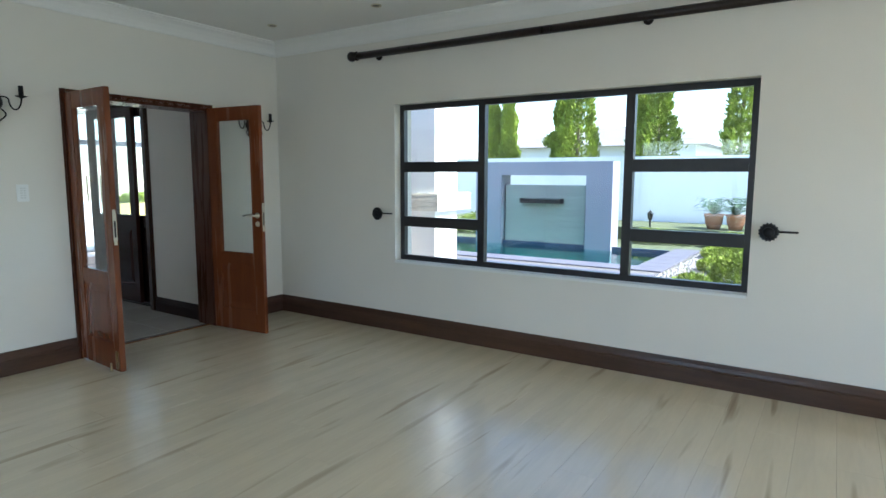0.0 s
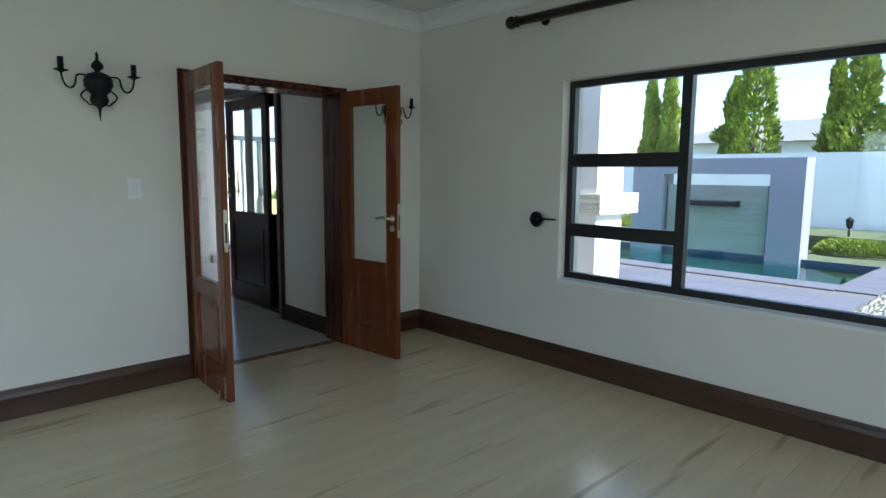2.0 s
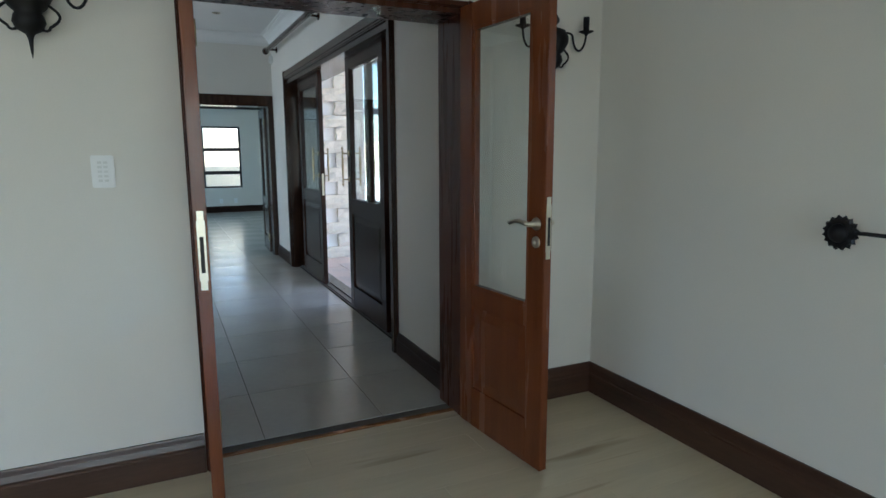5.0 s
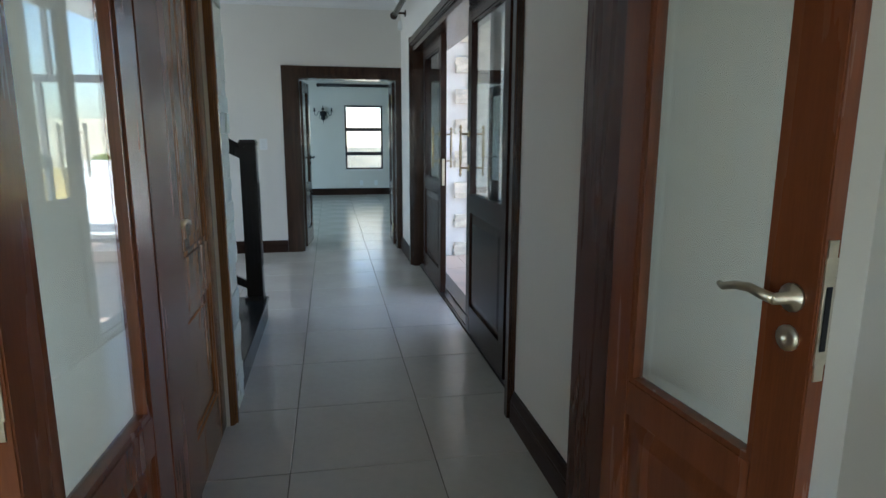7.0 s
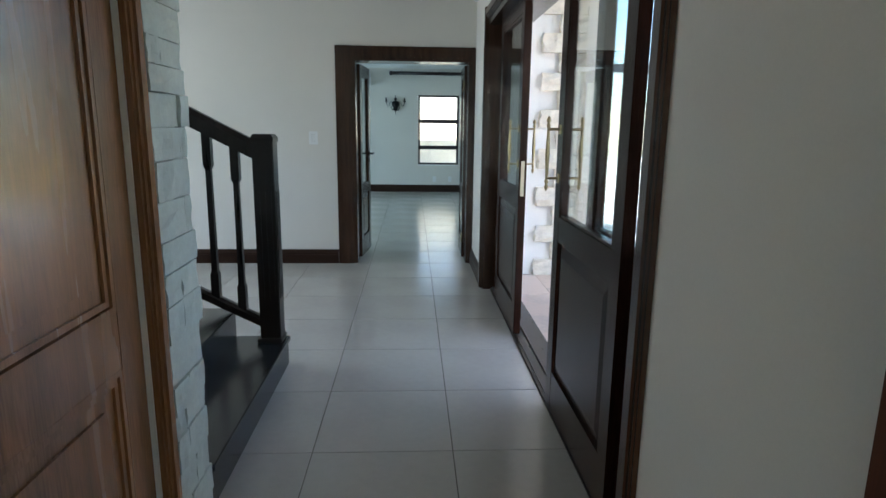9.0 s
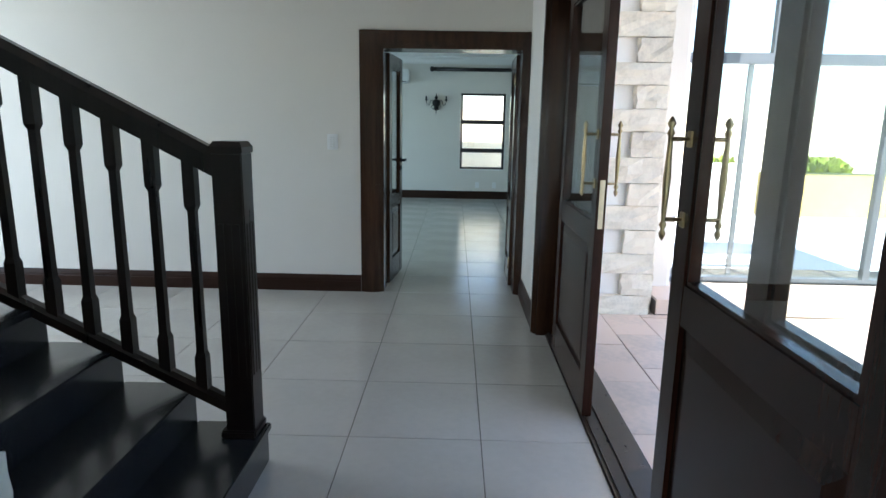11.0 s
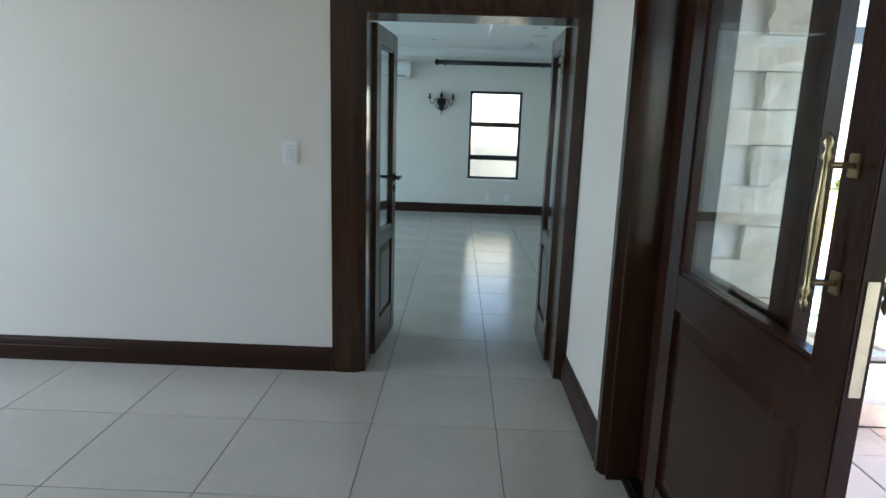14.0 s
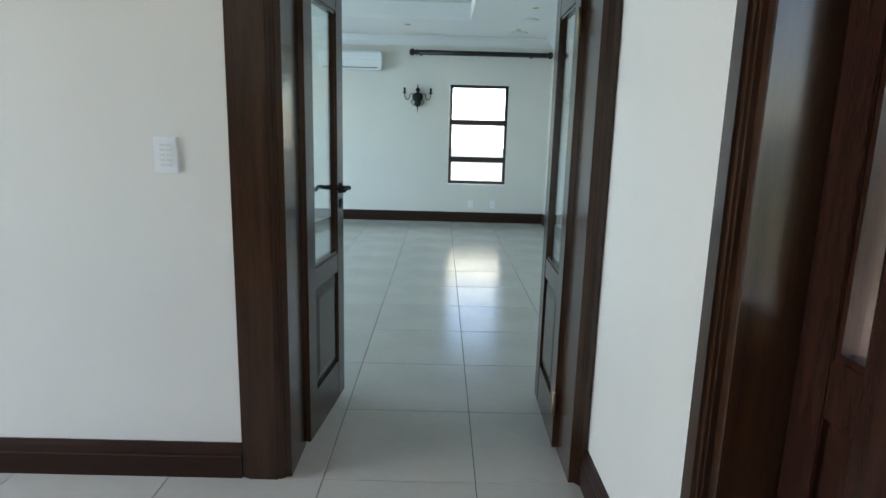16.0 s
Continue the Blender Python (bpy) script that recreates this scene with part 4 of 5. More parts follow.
part("handrail", sloped(NX - 0.05, 1.185, -4.6, 0.085, 0.10, NY), M_WOOD_K, ra)
part("lower_rail", sloped(NX - 0.05, 0.25, -4.6, 0.06, 0.055, NY), M_WOOD_K, ra)
for i in range(16):
    x = -2.32 - 0.142 * i
    za, zb = 0.295 + (NX - 0.05 - x) * SL, 1.20 + (NX - 0.05 - x) * SL
    bm = bmesh.new()
    rings = []
    for z, r in ((za - 0.02, 0.022), (za + 0.13, 0.022), (za + 0.15, 0.016), (zb - 0.20, 0.014), (zb - 0.18, 0.022), (zb + 0.01, 0.022)):
        rings.append([bm.verts.new((x + a * r, NY + b * r, z)) for a, b in ((-1, -1), (1, -1), (1, 1), (-1, 1))])
    for p, q in zip(rings, rings[1:]):
        for k in range(4):
            bm.faces.new((p[k], p[(k + 1) % 4], q[(k + 1) % 4], q[k]))
    bm.faces.new(rings[0][::-1])
    bm.faces.new(rings[-1])
    part("baluster", bm, M_WOOD_K, ra)

# whitewashed stone wall at the foot of the stairs
def rough_block(x0, x1, y0, y1, z0, z1, rnd, amp=0.012, gap=0.003):
    """A split-faced stone: a box whose faces bulge unevenly."""
    bm = bmesh.new()
    box(bm, x0 + gap, x1 - gap, y0 + gap, y1 - gap, z0 + gap, z1 - gap)
    bmesh.ops.subdivide_edges(bm, edges=bm.edges[:], cuts=2, use_grid_fill=True)
    c = Vector(((x0 + x1) / 2, (y0 + y1) / 2, (z0 + z1) / 2))
    for v in bm.verts:
        d = v.co - c
        inner = sum(abs(d[i]) < 0.4 * s for i, s in enumerate((x1 - x0, y1 - y0, z1 - z0)))
        v.co += Vector((rnd.uniform(-1, 1), rnd.uniform(-1, 1), rnd.uniform(-0.25, 0.25))) * amp * (0.45 + 0.4 * inner)
    return bm


sw = structure("wall_stair_stone", boxes((-5.5, -2.115, 1.345, 1.585, -0.02, CEIL_H)), M_STONE_W, "whitewashed rough stone wall beside the stairs", "wall")
rnd = random.Random(4)
z = 0.0
while z < CEIL_H - 0.03:
    h = min(rnd.choice((0.075, 0.095, 0.115, 0.135)), CEIL_H - z)
    cut = rnd.choice((None, 1.42, 1.48, 1.53, 1.45))
    spans = ((1.332, 1.6),) if cut is None else ((1.332, cut), (cut, 1.6))
    for a, b in spans:
        o = rnd.uniform(-0.006, 0.004)
        part("stone", rough_block(-2.24, -2.078 + o, a + rnd.uniform(0, 0.004), b + (rnd.uniform(-0.02, 0.01) if b == 1.6 else 0), z, z + h, rnd, 0.004, 0.0015), M_STONE_W, sw, shift=False)
    z += h


# ---- patio ----
# the opening is added out of view, to let sky and sun brighten the patio
structure("patio_ceiling", slab_with_holes("z", 3.3, 3.45, -0.45, 3.6, 0.34, 6.15, [(1.05, 2.8, 0.7, 5.4)]), M_RENDER_W, "white plastered patio ceiling with an added, unseen light opening", "ceiling")
pier = structure("wall_patio_pier", boxes((-0.45, 0.19, 5.27, 5.60, -0.04, 3.3)), M_RENDER_W, "white rendered wall with projecting sandstone blocks", "wall")
rnd = random.Random(8)
z, row = -0.04, 0
while z < 3.1:
    h = rnd.uniform(0.15, 0.19)
    x0 = -0.20 if row % 2 == 0 else -0.04
    part("stone_block", rough_block(x0, 0.20, 5.205, 5.30, z, z + h, rnd, 0.014), M_STONE, pier, shift=False)
    part("stone_block", rough_block(0.16, 0.235, 5.30, 5.595, z, z + h, rnd, 0.010), M_STONE, pier, shift=False)
    z += h
    row += 1
glazing = thing("patio_sliding_door", (1.7, 5.86, 0.1), "grey aluminium sliding glass doors closing the patio", "sliding door", kind="structure")
GY = 5.86
def g(n, *s):
    return part(n, boxes(*s), M_ALU_G, glazing)
g("frame", (0.48, 0.52, GY - 0.04, GY + 0.04, 0.10, 3.3), (2.86, 2.90, GY - 0.04, GY + 0.04, 0.10, 3.3), (0.52, 2.86, GY - 0.04, GY + 0.04, 0.10, 0.135),
  (0.52, 2.86, GY - 0.045, GY + 0.045, 1.925, 2.01), (0.52, 2.86, GY - 0.04, GY + 0.04, 3.26, 3.3))
for x in (1.25, 2.2):
    g("transom_mullion", (x - 0.025, x + 0.025, GY - 0.03, GY + 0.03, 2.01, 3.26))
for x in (1.385, 2.25):
    g("stile", (x - 0.028, x + 0.028, GY - 0.035, GY + 0.025, 0.135, 1.925))
g("stile", (1.07, 1.11, GY + 0.026, GY + 0.05, 0.135, 1.925))
for a, b, z0, z1 in ((0.52, 1.357, 0.135, 1.925), (1.413, 2.222, 0.135, 1.925), (2.278, 2.86, 0.135, 1.925), (0.52, 1.225, 2.01, 3.26), (1.275, 2.175, 2.01, 3.26), (2.225, 2.86, 2.01, 3.26)):
    part("pane", boxes((a, b, GY - 0.003, GY + 0.003, z0, z1)), M_GLASS, glazing)
part("lock", boxes((1.36, 1.41, GY - 0.06, GY - 0.035, 0.98, 1.12), bevel=0.004), M_IRON, glazing, "black sliding door lock")
structure("patio_side_wall", boxes((0.235, 0.478, 5.61, 6.0, -0.04, 3.3)), M_RENDER_W, "white rendered return wall beside the glass doors", "wall")

col = thing("patio_column", (3.2, 0.31, GROUND), "square rendered patio column with stacked stone collar", "column")
part("shaft", boxes((2.9, 3.5, 0.01, 0.61, GROUND - 0.05, 3.3)), M_RENDER_W, col)
rnd = random.Random(12)
for k in range(4):
    z0 = 0.91 + 0.066 * k
    for x0, x1 in ((2.85, 3.30 + 0.1 * (k % 2)), (3.30 + 0.1 * (k % 2), 3.78)):
        part("collar_stone", rough_block(x0, x1, -0.07, 0.69, z0, z0 + 0.066, rnd, 0.005), M_STONE, col)
copy_thing(col, pose(3.2, 5.86, GROUND))

# ---- garden ----
structure("ground", slab_with_holes("z", GROUND - 0.6, GROUND - 0.02, -400, 400, -400, 400, [(8.6, 11.65, -1.3, 9.0), (-6.7, 0.3, -8.1, 12.6)]), M_SOIL, "garden soil and grass", "ground")
structure("foundation", boxes((-6.85, 0.45, -8.2, 12.69, -1.05, -0.15)), M_GROUT, "grey concrete floor slab under the house", "floor")
structure("terrace", boxes((0.46, 7.6, 6.45, 15.0, GROUND - 0.1, TERRACE - 0.02)), M_RENDER_W, "raised pale terrace beyond the patio glass", "paving")
PX0, PX1, PY0, PY1, WL = 8.6, 11.65, -1.3, 9.0, GROUND - 0.07
pool = thing("swimming_pool", (10.1, 3.4, WL), "narrow garden pool with teal water and dark tile band", "swimming pool")
part("basin", boxes((PX0, PX1, PY0, PY1, -2.0, -1.9), (PX0 - 0.05, PX0 + 0.02, PY0 - 0.05, PY1 + 0.05, -1.9, GROUND - 0.2), (PX1 - 0.02, PX1 + 0.05, PY0 - 0.05, PY1 + 0.05, -1.9, GROUND - 0.2),
                    (PX0, PX1, PY0 - 0.07, PY0 + 0.02, -1.9, GROUND - 0.2), (PX0, PX1, PY1 - 0.02, PY1 + 0.05, -1.9, GROUND - 0.2)), M_PLASTER, pool)
part("tile_band", boxes((PX0 - 0.06, PX0 + 0.03, PY0 - 0.05, PY1 + 0.05, GROUND - 0.2, GROUND - 0.03), (PX1 - 0.03, PX1 + 0.07, PY0 - 0.05, PY1 + 0.05, GROUND - 0.2, GROUND + 0.03),
                        (PX0 + 0.03, PX1 - 0.03, PY0 - 0.08, PY0 + 0.03, GROUND - 0.2, GROUND - 0.03)), M_POOLTILE, pool, "dark blue mosaic waterline band")
part("water", boxes((PX0 + 0.01, PX1 - 0.01, PY0 + 0.01, PY1 - 0.01, WL - 0.09, WL)), M_WATER, pool, "still greenish water")
deck = structure("pool_deck", boxes((0.46, PX0 - 0.08, -2.0, 6.44, GROUND - 0.03, GROUND - 0.012), (PX0 - 0.08, 12.3, -2.02, PY0 - 0.08, GROUND - 0.03, GROUND - 0.012)), M_GROUT, "bed of the pale paved pool deck", "paving")

FX = 11.5
fw = thing("fountain_wall", (FX + 0.3, 2.2, GROUND), "grey rendered fountain wall with stone slab and spout", "fountain")
part("pier", boxes((FX, FX + 0.6, 0.13, 0.86, -1.2, 1.45)), M_RENDER_G, fw)
part("pier", boxes((FX, FX + 0.6, 3.45, 4.31, -1.2, 1.45)), M_RENDER_G, fw)
part("beam", boxes((FX, FX + 0.6, 0.13, 4.31, 1.45, 1.83)), M_RENDER_G, fw)
part("side_channel", boxes((FX + 0.36, FX + 0.42, 0.861, 0.93, -1.2, 1.17), (FX + 0.36, FX + 0.42, 3.38, 3.449, -1.2, 1.17)), M_IRON, fw, "dark recessed metal channel beside the slab")
rnd = random.Random(3)
z = -0.7
while z < 1.15:
    h = 0.075
    c = rnd.uniform(1.3, 3.0)
    for a, b in ((0.93, c), (c, 3.38)):
        part("slab_course", boxes((FX + 0.16 + rnd.uniform(-0.006, 0.006), FX + 0.45, a, b, z, z + h - 0.003)), M_SLAB, fw)
    z += h
part("spout", boxes((FX - 0.12, FX + 0.2, 1.57, 2.77, 0.66, 0.78), (FX - 0.12, FX + 0.2, 1.55, 1.57, 0.66, 0.80), (FX - 0.12, FX + 0.2, 2.77, 2.79, 0.66, 0.80)), M_IRON, fw, "wide black metal water spout")

structure("boundary_wall_east", boxes((17.0, 17.25, -30, 22, GROUND - 0.1, 2.12)), M_RENDER_W, "white rendered garden boundary wall", "wall")
structure("boundary_wall_north", boxes((-12, 17.0, 15.0, 15.25, GROUND - 0.1, 1.75)), M_RENDER_C, "cream rendered boundary wall", "wall")
structure("side_path", boxes((-7, 0.44, 12.72, 15.0, GROUND - 0.05, TERRACE + 0.02)), M_RENDER_W, "pale concrete side path behind the house", "paving")
structure("terrace_wall", boxes((0.46, 4.3, 12.0, 12.2, TERRACE - 0.04, 0.80)), M_RENDER_W, "low white rendered terrace wall", "wall")
structure("boundary_wall_west", boxes((-13, -12.75, -20, 15.25, GROUND - 0.1, 1.9)), M_RENDER_C, "cream rendered boundary wall", "wall")


def leaf_cloud(name, parent, mat, centre_fn, count, size, rnd, up=0.6):
    """A crown out of many small pointed leaf sprays."""
    vs, fs = [], []
    for _ in range(count):
        p, n = centre_fn(rnd)
        d = (n + Vector((rnd.uniform(-0.5, 0.5), rnd.uniform(-0.5, 0.5), rnd.uniform(-0.2, 0.5) + up))).normalized()
        s = size * rnd.uniform(0.6, 1.4)
        side = d.cross(Vector((rnd.uniform(-1, 1), rnd.uniform(-1, 1), rnd.uniform(-1, 1)))).normalized() * s * 0.3
        o = d.cross(side).normalized() * s * 0.15
        k = len(vs)
        vs += [p - d * s * 0.3, p + side + o, p + d * s, p - side + o, p + d * s * 0.3 - o * 2]
        fs += [(k, k + 1, k + 4), (k + 1, k + 2, k + 4), (k + 2, k + 3, k + 4), (k + 3, k, k + 4)]
    me = bpy.data.meshes.new(name)
    off = parent.location
    me.from_pydata([tuple(v - off) for v in vs], [], fs)
    me.materials.append(mat)
    ob = new(name, me)
    ob.parent = parent
    return ob


def cypress(x, y, h, r, seed):
    rnd = random.Random(seed)
    t = thing("cypress_tree", (x, y, GROUND), "tall slender bright green cypress behind garden wall", "tree", "cypress trees")
    part("trunk", tube([(x, y, GROUND - 0.05), (x, y, h * 0.5), (x + 0.05, y, h * 0.93)], [0.12, 0.07, 0.01]), M_BARK, t)
    lumps = [(rnd.uniform(0, 6.28), rnd.uniform(0.05, 0.95), rnd.uniform(0.12, 0.3)) for _ in range(40)]
    def at(rn):
        u = rn.random() ** 0.8
        a = rn.uniform(0, 2 * math.pi)
        prof = (math.sin(math.pi * min(1, u * 0.62 + 0.26)) ** 0.8) * (1 - 0.55 * u) * 1.15 * (1 - max(0, u - 0.9) * 8)
        bump = sum(s for la, lu, s in lumps if abs((a - la + math.pi) % (2 * math.pi) - math.pi) < 0.5 and abs(u - lu) < 0.06)
        rr = 0.88 * r * prof * (0.72 + bump) * rn.uniform(0.75, 1.0)
        n = Vector((math.cos(a), math.sin(a), 0))
        return Vector((x, y, 0.35 + u * (h - 0.35))) + n * rr, n
    leaf_cloud("crown", t, M_LEAF, at, 6500, 0.12, rnd, up=1.0)
    return t


for i, (x, y, h, r) in enumerate(((18.3, 6.72, 5.5, 0.52), (18.4, 7.5, 5.2, 0.52), (18.2, 3.68, 6.1, 1.1), (19.2, 4.7, 4.9, 0.65), (18.2, 0.68, 5.7, 0.85), (18.9, 1.45, 5.2, 0.55), (18.2, -2.05, 6.3, 0.85))):
    cypress(x, y, h, r, 20 + i)


def shrub(x, y, rx, ry, h, seed, count, label, size=0.05, base=GROUND):
    rnd = random.Random(seed)
    t = thing("shrub", (x, y, base), label, "shrub")
    part("stems", merged(*[tube([(x, y, base - 0.05), (x + rx * 0.5 * math.cos(a), y + ry * 0.5 * math.sin(a), base + h * 0.7)], 0.012) for a in (0, 1.5, 3, 4.6)]), M_BARK, t)
    lumps = [Vector((rnd.uniform(-1, 1), rnd.uniform(-1, 1), rnd.uniform(0, 1))).normalized() for _ in range(14)]
    def at(rn):
        n = Vector((rn.gauss(0, 1), rn.gauss(0, 1), abs(rn.gauss(0, 1)))).normalized()
        k = (0.82 + 0.2 * max(n.dot(q) ** 8 if n.dot(q) > 0 else 0 for q in lumps)) * rn.uniform(0.8, 1.0)
        return Vector((x + n.x * rx * k, y + n.y * ry * k, base + 0.02 + n.z * h * k)), n
    leaf_cloud("foliage", t, M_LEAF_B, at, int(count * 1.8), size, rnd, up=0.3)
    return t


shrub(7.5, -3.55, 0.62, 0.60, 0.62, 1, 2600, "round clipped yellow-green shrub beside pebble bed")
shrub(8.9, -2.95, 0.6, 0.45, 0.30, 2, 1400, "low sprawling green shrub at the pool corner")
shrub(11.3, -2.95, 1.0, 0.8, 0.38, 3, 2200, "low dark green shrub in the garden bed")
shrub(13.6, -0.55, 0.45, 1.2, 0.42, 4, 2400, "low clipped yellow-green hedge along the bed")
shrub(13.6, -2.9, 0.45, 1.3, 0.42, 5, 2400, "low clipped yellow-green hedge below the pots")
shrub(13.4, 4.9, 0.45, 1.5, 0.75, 6, 2000, "low clipped hedge behind the fountain wall")
shrub(6.6, -2.85, 0.34, 0.36, 0.25, 7, 700, "small spreading shrub in pebbles")

rnd = random.Random(9)
vs, fs = [], []
for _ in range(2600):
    x, y = rnd.uniform(5.0, 12.6), rnd.uniform(-3.2, -2.02)
    s = rnd.uniform(0.02, 0.05)
    k = len(vs)
    z = GROUND - 0.02
    vs += [(x - s, y, z), (x, y - s * 0.8, z), (x + s, y, z), (x, y + s * 0.8, z), (x - s * .4, y - s * .3, z + s * .8), (x + s * .5, y - s * .2, z + s * .7), (x, y + s * .4, z + s * .75)]
    fs += [(k, k + 1, k + 4), (k + 1, k + 5, k + 4), (k + 1, k + 2, k + 5), (k + 2, k + 6, k + 5), (k + 2, k + 3, k + 6), (k + 3, k, k + 4), (k + 3, k + 4, k + 6), (k + 4, k + 5, k + 6)]
me = bpy.data.meshes.new("pebbles")
me.from_pydata(vs, [], fs)
me.materials.append(M_PEBBLE)
tagged(new("pebbles", me), "bed of brown and grey river pebbles", "pebbles", kind="stuff")


def potted_cycad(x, y, z0, seed):
    rnd = random.Random(seed)
    t = thing("potted_plant", (x, y, z0), "cycad in a round terracotta pot by the wall", "potted plant", "potted cycads")
    part("pot", lathe([(0.17, z0), (0.24, z0 + 0.2), (0.26, z0 + 0.38), (0.29, z0 + 0.40), (0.29, z0 + 0.45), (0.25, z0 + 0.45), (0.24, z0 + 0.4)], "z", 20, (x, y, 0)), M_TERRA, t)
    for k in range(22):
        a, rise = rnd.uniform(0, 6.28), rnd.uniform(0.2, 1.0)
        pts = [Vector((x + math.cos(a) * q * 0.5, y + math.sin(a) * q * 0.5, z0 + 0.42 + rise * 0.55 * math.sin(q * 2.0) )) for q in (0, 0.3, 0.6, 0.9, 1.15)]
        vs, fs = [], []
        sd = Vector((-math.sin(a), math.cos(a), 0))
        for i in range(4):
            for s in (0, 0.33, 0.66):
                p = pts[i].lerp(pts[i + 1], s)
                w = 0.17 * (1 - abs((i + s) / 4 - 0.4))
                f = (pts[i + 1] - pts[i]).normalized()
                for e in (-1, 1):
                    n = len(vs)
                    vs += [p, p + sd * e * w + f * 0.06 + Vector((0, 0, 0.015)), p + f * 0.045]
                    fs.append((n, n + 1, n + 2))
        me = bpy.data.meshes.new("frond")
        me.from_pydata([tuple(v - t.location) for v in vs], [], fs)
        me.materials.append(M_LEAF_D)
        ob = new("frond", me)
        ob.parent = t
    return t


structure("garden_bed", boxes((14.2, 16.99, -12, 8, GROUND - 0.05, -0.12)), M_SOIL, "raised soil bed along the garden wall", "ground")
potted_cycad(15.0, -1.85, -0.12, 1)
potted_cycad(14.9, -2.46, -0.12, 2)
potted_cycad(15.0, -3.5, -0.12, 3)
bd = bmesh.new()
bmesh.ops.create_icosphere(bd, subdivisions=3, radius=0.42, matrix=Matrix.Translation((14.9, -4.4, 0.04)) @ Matrix.Diagonal((1, 1.1, 0.75, 1)))
for v in bd.verts:
    v.co += Vector(noise.noise_vector(v.co * 3)) * 0.04
bl = part("boulder", bd, M_BOULDER)
tagged(bl, "smooth grey boulder in the garden bed", "boulder")
lamp = thing("garden_lamp", (14.6, -0.1, -0.12), "small black garden bollard lamp among plants", "garden lamp")
part("post", tube([(14.6, -0.1, -0.17), (14.6, -0.1, 0.10)], 0.03), M_IRON, lamp)
part("lantern", lathe([(0.05, 0.10), (0.08, 0.17), (0.08, 0.27), (0.11, 0.29), (0.02, 0.38), (0.001, 0.42)], "z", 10, (14.6, -0.1, 0)), M_IRON, lamp)

nb = thing("neighbour_house", (30, 6, GROUND), "white neighbouring house with grey pitched roof", "house")
part("wall", boxes((27, 35, 1, 11, GROUND - 0.1, 3.0)), M_RENDER_W, nb)
bm = bmesh.new()
rv = [bm.verts.new(q) for q in ((26.5, 0.4, 3.0), (35.5, 0.4, 3.0), (35.5, 11.6, 3.0), (26.5, 11.6, 3.0), (31, 3.2, 4.3), (31, 8.8, 4.3))]
for f in ((0, 1, 4), (1, 2, 5, 4), (2, 3, 5), (3, 0, 4, 5), (3, 2, 1, 0)):
    bm.faces.new([rv[i] for i in f])
part("roof", bm, M_ROOF, nb)
win = part("window", boxes((26.98, 27.05, 4, 5.4, 0.9, 2.1)), M_ALU, nb)
part("pane", boxes((26.96, 26.975, 4.06, 5.34, 0.96, 2.04)), M_GLASS, win)
pl = thing("planter_box", (5.0, 11.9, TERRACE), "long ochre rendered planter on the terrace", "planter")
part("trough", boxes((4.4, 7.5, 11.9, 12.5, TERRACE - 0.05, 0.62), bevel=0.02), M_OCHRE, pl)
part("soil", boxes((4.48, 7.42, 11.98, 12.42, 0.62, 0.63)), M_SOIL, pl)
shrub(4.2, 13.6, 0.9, 0.5, 0.95, 31, 1500, "leafy green shrub behind the terrace planter", 0.12, TERRACE)
shrub(6.3, 13.6, 0.9, 0.5, 1.1, 32, 1500, "leafy green shrub behind the terrace planter", 0.12, TERRACE)

# ---- floors ----
lf = structure("floor_living", boxes((-6.6, 0.0, -7.95, 0.0, -0.029, -0.004), (DOOR_L + 0.03, DOOR_R - 0.03, 0.0, 0.09, -0.029, -0.004)), M_GROUT, "pale cream streaked laminate floor of the living room", "floor")
structure("threshold_strip", boxes((DOOR_L + 0.035, DOOR_R - 0.035, 0.075, 0.105, -0.02, 0.006), bevel=0.003), M_WOOD_B, "thin wooden threshold strip in the doorway", "threshold")


def shared(name, me, mat_unused, parent, loc):
    ob = new(name, me)
    ob.parent = parent
    ob.location = loc
    return ob


def piece_mesh(name, sx, sy, sz, mat, bevel):
    """A slab from -sx/2.. with its top at z 0, edges slightly eased."""
    bm = bmesh.new()
    b = bevel
    lo = [bm.verts.new((x * sx / 2, y * sy / 2, -sz)) for x, y in ((-1, -1), (1, -1), (1, 1), (-1, 1))]
    mi = [bm.verts.new((x * sx / 2, y * sy / 2, -b)) for x, y in ((-1, -1), (1, -1), (1, 1), (-1, 1))]
    hi = [bm.verts.new((x * (sx / 2 - b), y * (sy / 2 - b), 0)) for x, y in ((-1, -1), (1, -1), (1, 1), (-1, 1))]
    for p, q in ((lo, mi), (mi, hi)):
        for k in range(4):
            bm.faces.new((p[k], p[(k + 1) % 4], q[(k + 1) % 4], q[k]))
    bm.faces.new(hi)
    bm.faces.new(lo[::-1])
    me = bpy.data.meshes.new(name)
    bm.to_mesh(me)
    bm.free()
    me.materials.append(mat)
    return me


BW, BL = 0.19, 1.65
board = piece_mesh("floor_board", BL - 0.0006, BW - 0.0006, 0.012, M_BOARD, 0.0006)
rnd = random.Random(5)
y, r = -BW / 2 - 0.001, 0
while y > -7.9:
    x = -BL / 2 - [0, 0.9, 0.35, 1.2, 0.6][r % 5] + 0.0
    first = x + BL / 2
    if first < -0.02:
        me = piece_mesh("floor_board", -first - 0.0006, BW - 0.0006, 0.012, M_BOARD, 0.0006)
        shared("floor_board", me, None, lf, (first / 2, y, 0))
    while x - BL / 2 > -6.65:
        shared("floor_board", board, None, lf, (x, y, 0))
        x -= BL
    end = x + BL / 2
    if end > -6.55:
        me = piece_mesh("floor_board", end + 6.6 - 0.0006, BW - 0.0006, 0.012, M_BOARD, 0.0006)
        shared("floor_board", me, None, lf, ((end - 6.6) / 2, y, 0))
    y -= BW
    r += 1
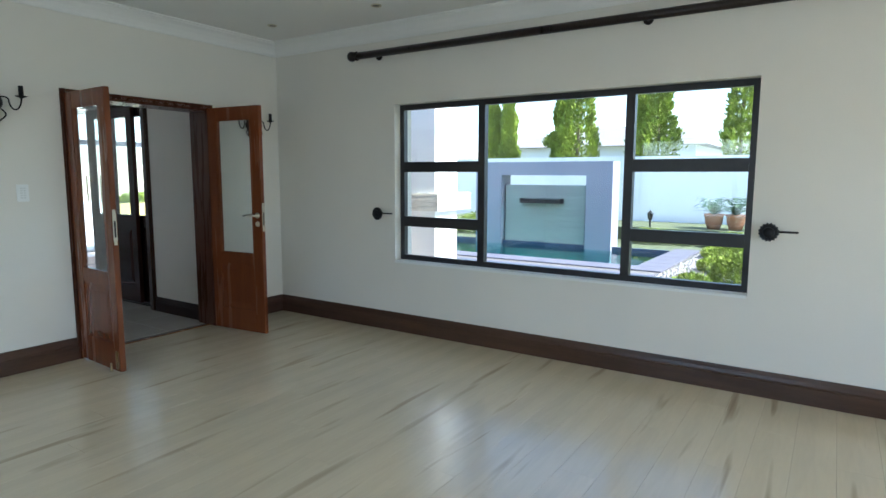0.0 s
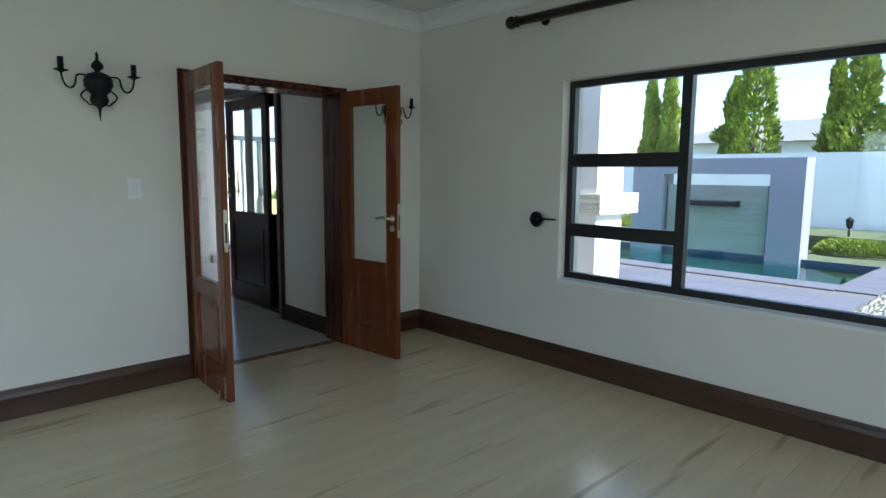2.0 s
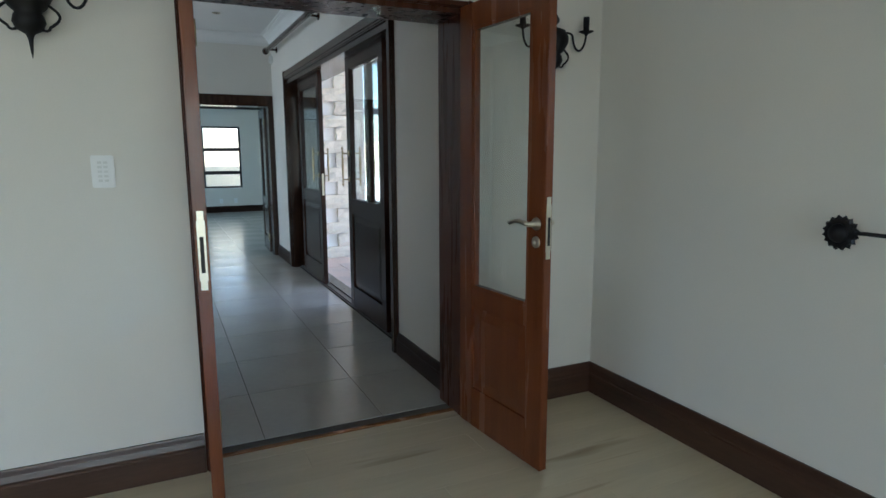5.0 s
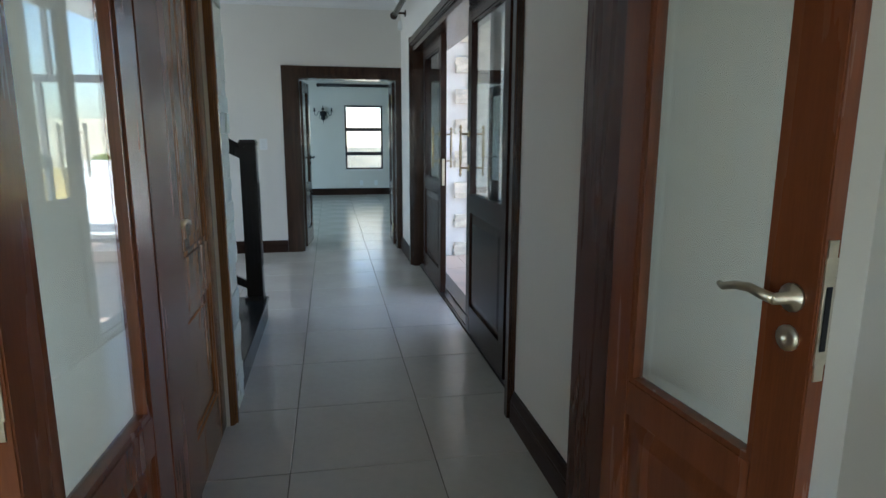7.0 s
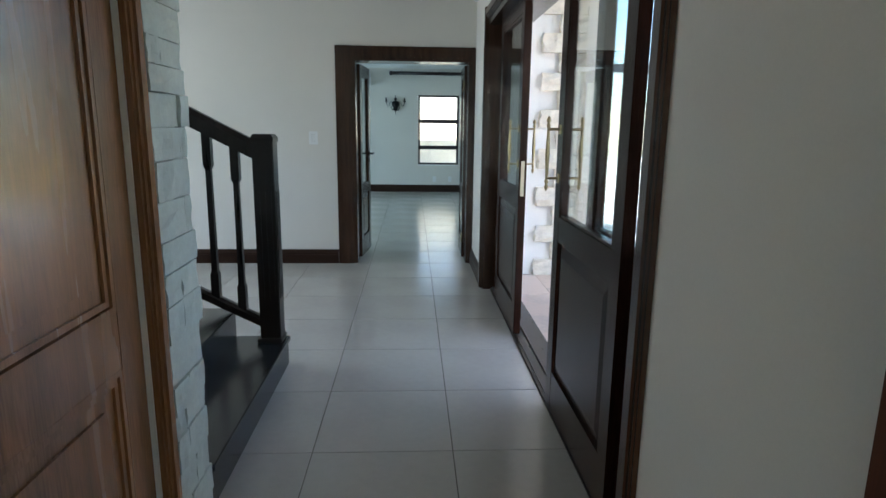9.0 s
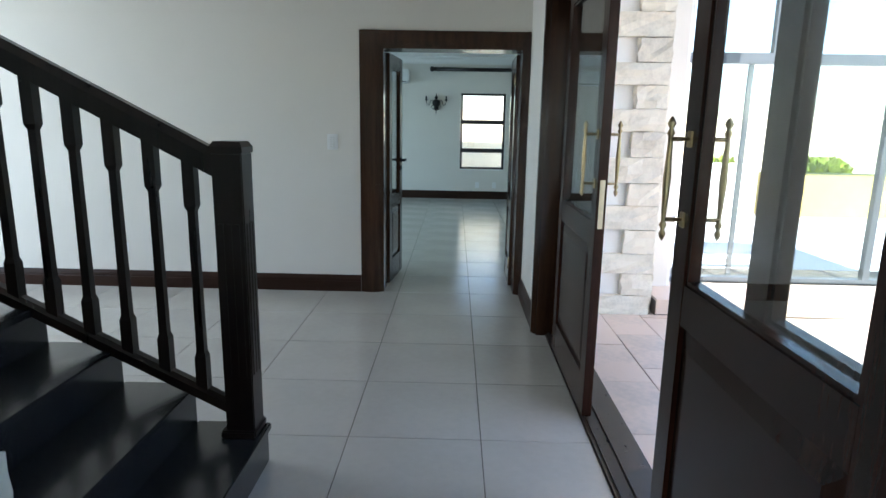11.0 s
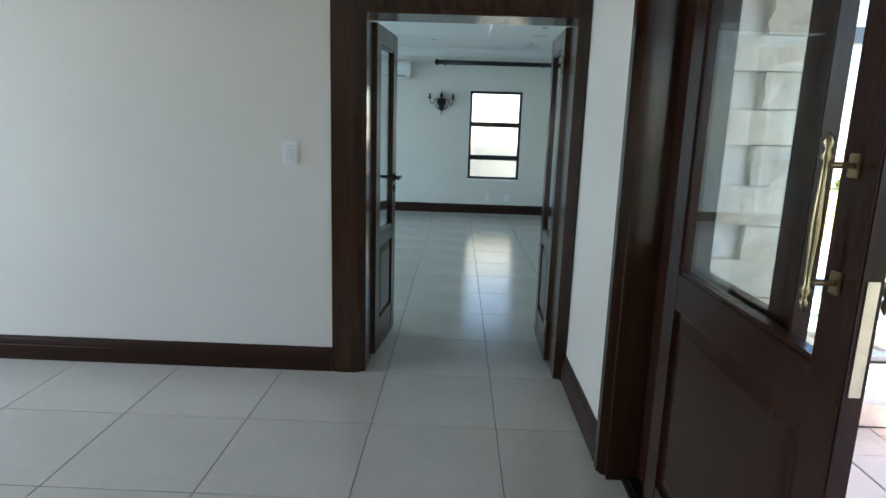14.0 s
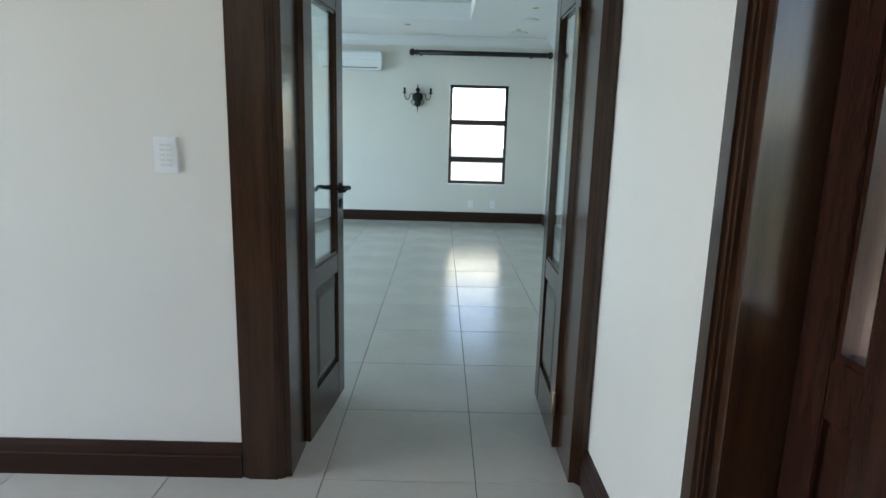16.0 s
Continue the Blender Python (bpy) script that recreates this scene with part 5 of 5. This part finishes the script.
part("floor_board", boxes((DOOR_L + 0.036, DOOR_R - 0.036, 0.0006, 0.076, -0.012, 0.0)), M_BOARD, lf)

TP, TX, TY = 0.6, -1.197, 5.58
hf = structure("floor_hall", boxes((-6.6, -0.5, 0.1, FAR_Y + 0.24, -0.029, -0.0035)), M_GROUT, "beige porcelain tiled hall floor with dark joints", "floor")
ff = structure("floor_far", boxes((-6.6, 0.2, FAR_Y + 0.24, END_Y, -0.029, -0.0035)), M_GROUT, "beige porcelain tiled floor of the end room", "floor")
tile = piece_mesh("tile", TP - 0.004, TP - 0.004, 0.012, M_TILE, 0.001)
for i in range(-10, 3):
    for j in range(-10, 13):
        x, y = TX + (i + 0.5) * TP, TY + (j + 0.5) * TP
        if x - TP / 2 < -6.7 or y > END_Y + 0.2 or y < 0.1 or (y < FAR_Y and x > -0.3) or x > 0.35:
            continue
        if y - TP / 2 < 0.105:      # first row is cut at the threshold
            me = piece_mesh("tile", TP - 0.004, y + TP / 2 - 0.105 - 0.004, 0.012, M_TILE, 0.001)
            shared("tile", me, None, hf, (x, (y + TP / 2 + 0.105) / 2, 0))
        elif y < FAR_Y and i == 1:
            continue
        elif y < FAR_Y and i == 0:   # cut along the patio track
            me = piece_mesh("tile", -0.702 - TX - 0.004, TP - 0.004, 0.012, M_TILE, 0.001)
            shared("tile", me, None, hf, ((TX - 0.702) / 2, y, 0))
        else:
            shared("tile", tile, None, hf if y < FAR_Y else ff, (x, y, 0))

pfl = structure("patio_floor", boxes((-0.50, 3.6, 0.34, 6.44, GROUND - 0.05, -0.037)), M_SLATE_J, "multicoloured slate paving of the patio", "paving")
rnd = random.Random(6)
slate = piece_mesh("slate_tile", 0.2965, 0.5965, 0.02, M_SLATE, 0.003)
for i in range(13):
    x = -0.335 + 0.3 * i
    y = 0.62 + rnd.choice((0.0, 0.2, 0.4, 0.3))
    while y - 0.3 < 5.14:
        top = min(y + 0.3, 5.2)
        if top - (y - 0.3) > 0.03:
            me = slate if top == y + 0.3 else piece_mesh("slate_tile", 0.296, top - (y - 0.3) - 0.008, 0.02, M_SLATE, 0.003)
            shared("slate_tile", me, None, pfl, (x, (top + y - 0.3) / 2, -0.026 + rnd.uniform(-0.003, 0.002)))
        y += 0.6
step = structure("patio_step", boxes((0.245, 3.6, 5.222, 6.43, -0.037, 0.078)), M_GROUT, "low slate-clad step below the sliding doors", "step")
tread = piece_mesh("slate_tile", 0.396, 0.55, 0.02, M_SLATE, 0.003)
riser = piece_mesh("slate_tile", 0.396, 0.012, 0.118, M_SLATE, 0.002)
for i in range(8):
    shared("slate_tile", tread, None, step, (0.445 + 0.4 * i, 5.49, 0.098))
    shared("slate_tile", riser, None, step, (0.445 + 0.4 * i, 5.212, 0.096))
pave = piece_mesh("paving_slab", 0.592, 0.592, 0.03, M_PAVE, 0.004)
for i in range(12):
    for j in range(13):
        x, y = 0.80 + 0.6 * i, -1.68 + 0.6 * j
        if x < 3.85 and y > -0.3:       # under the patio
            continue
        if x < PX0 - 0.6:
            shared("paving_slab", pave, None, deck, (x, y, GROUND + 0.01))
cop = piece_mesh("coping_stone", 0.592, 0.62, 0.035, M_PAVE, 0.008)
for i in range(7):
    shared("coping_stone", cop, None, deck, (8.4 + 0.6 * i, -1.68, GROUND + 0.02))
cop2 = piece_mesh("coping_stone", 0.62, 0.592, 0.035, M_PAVE, 0.008)
for j in range(12):
    shared("coping_stone", cop2, None, deck, (PX0 - 0.25, -1.08 + 0.6 * j, GROUND + 0.02))
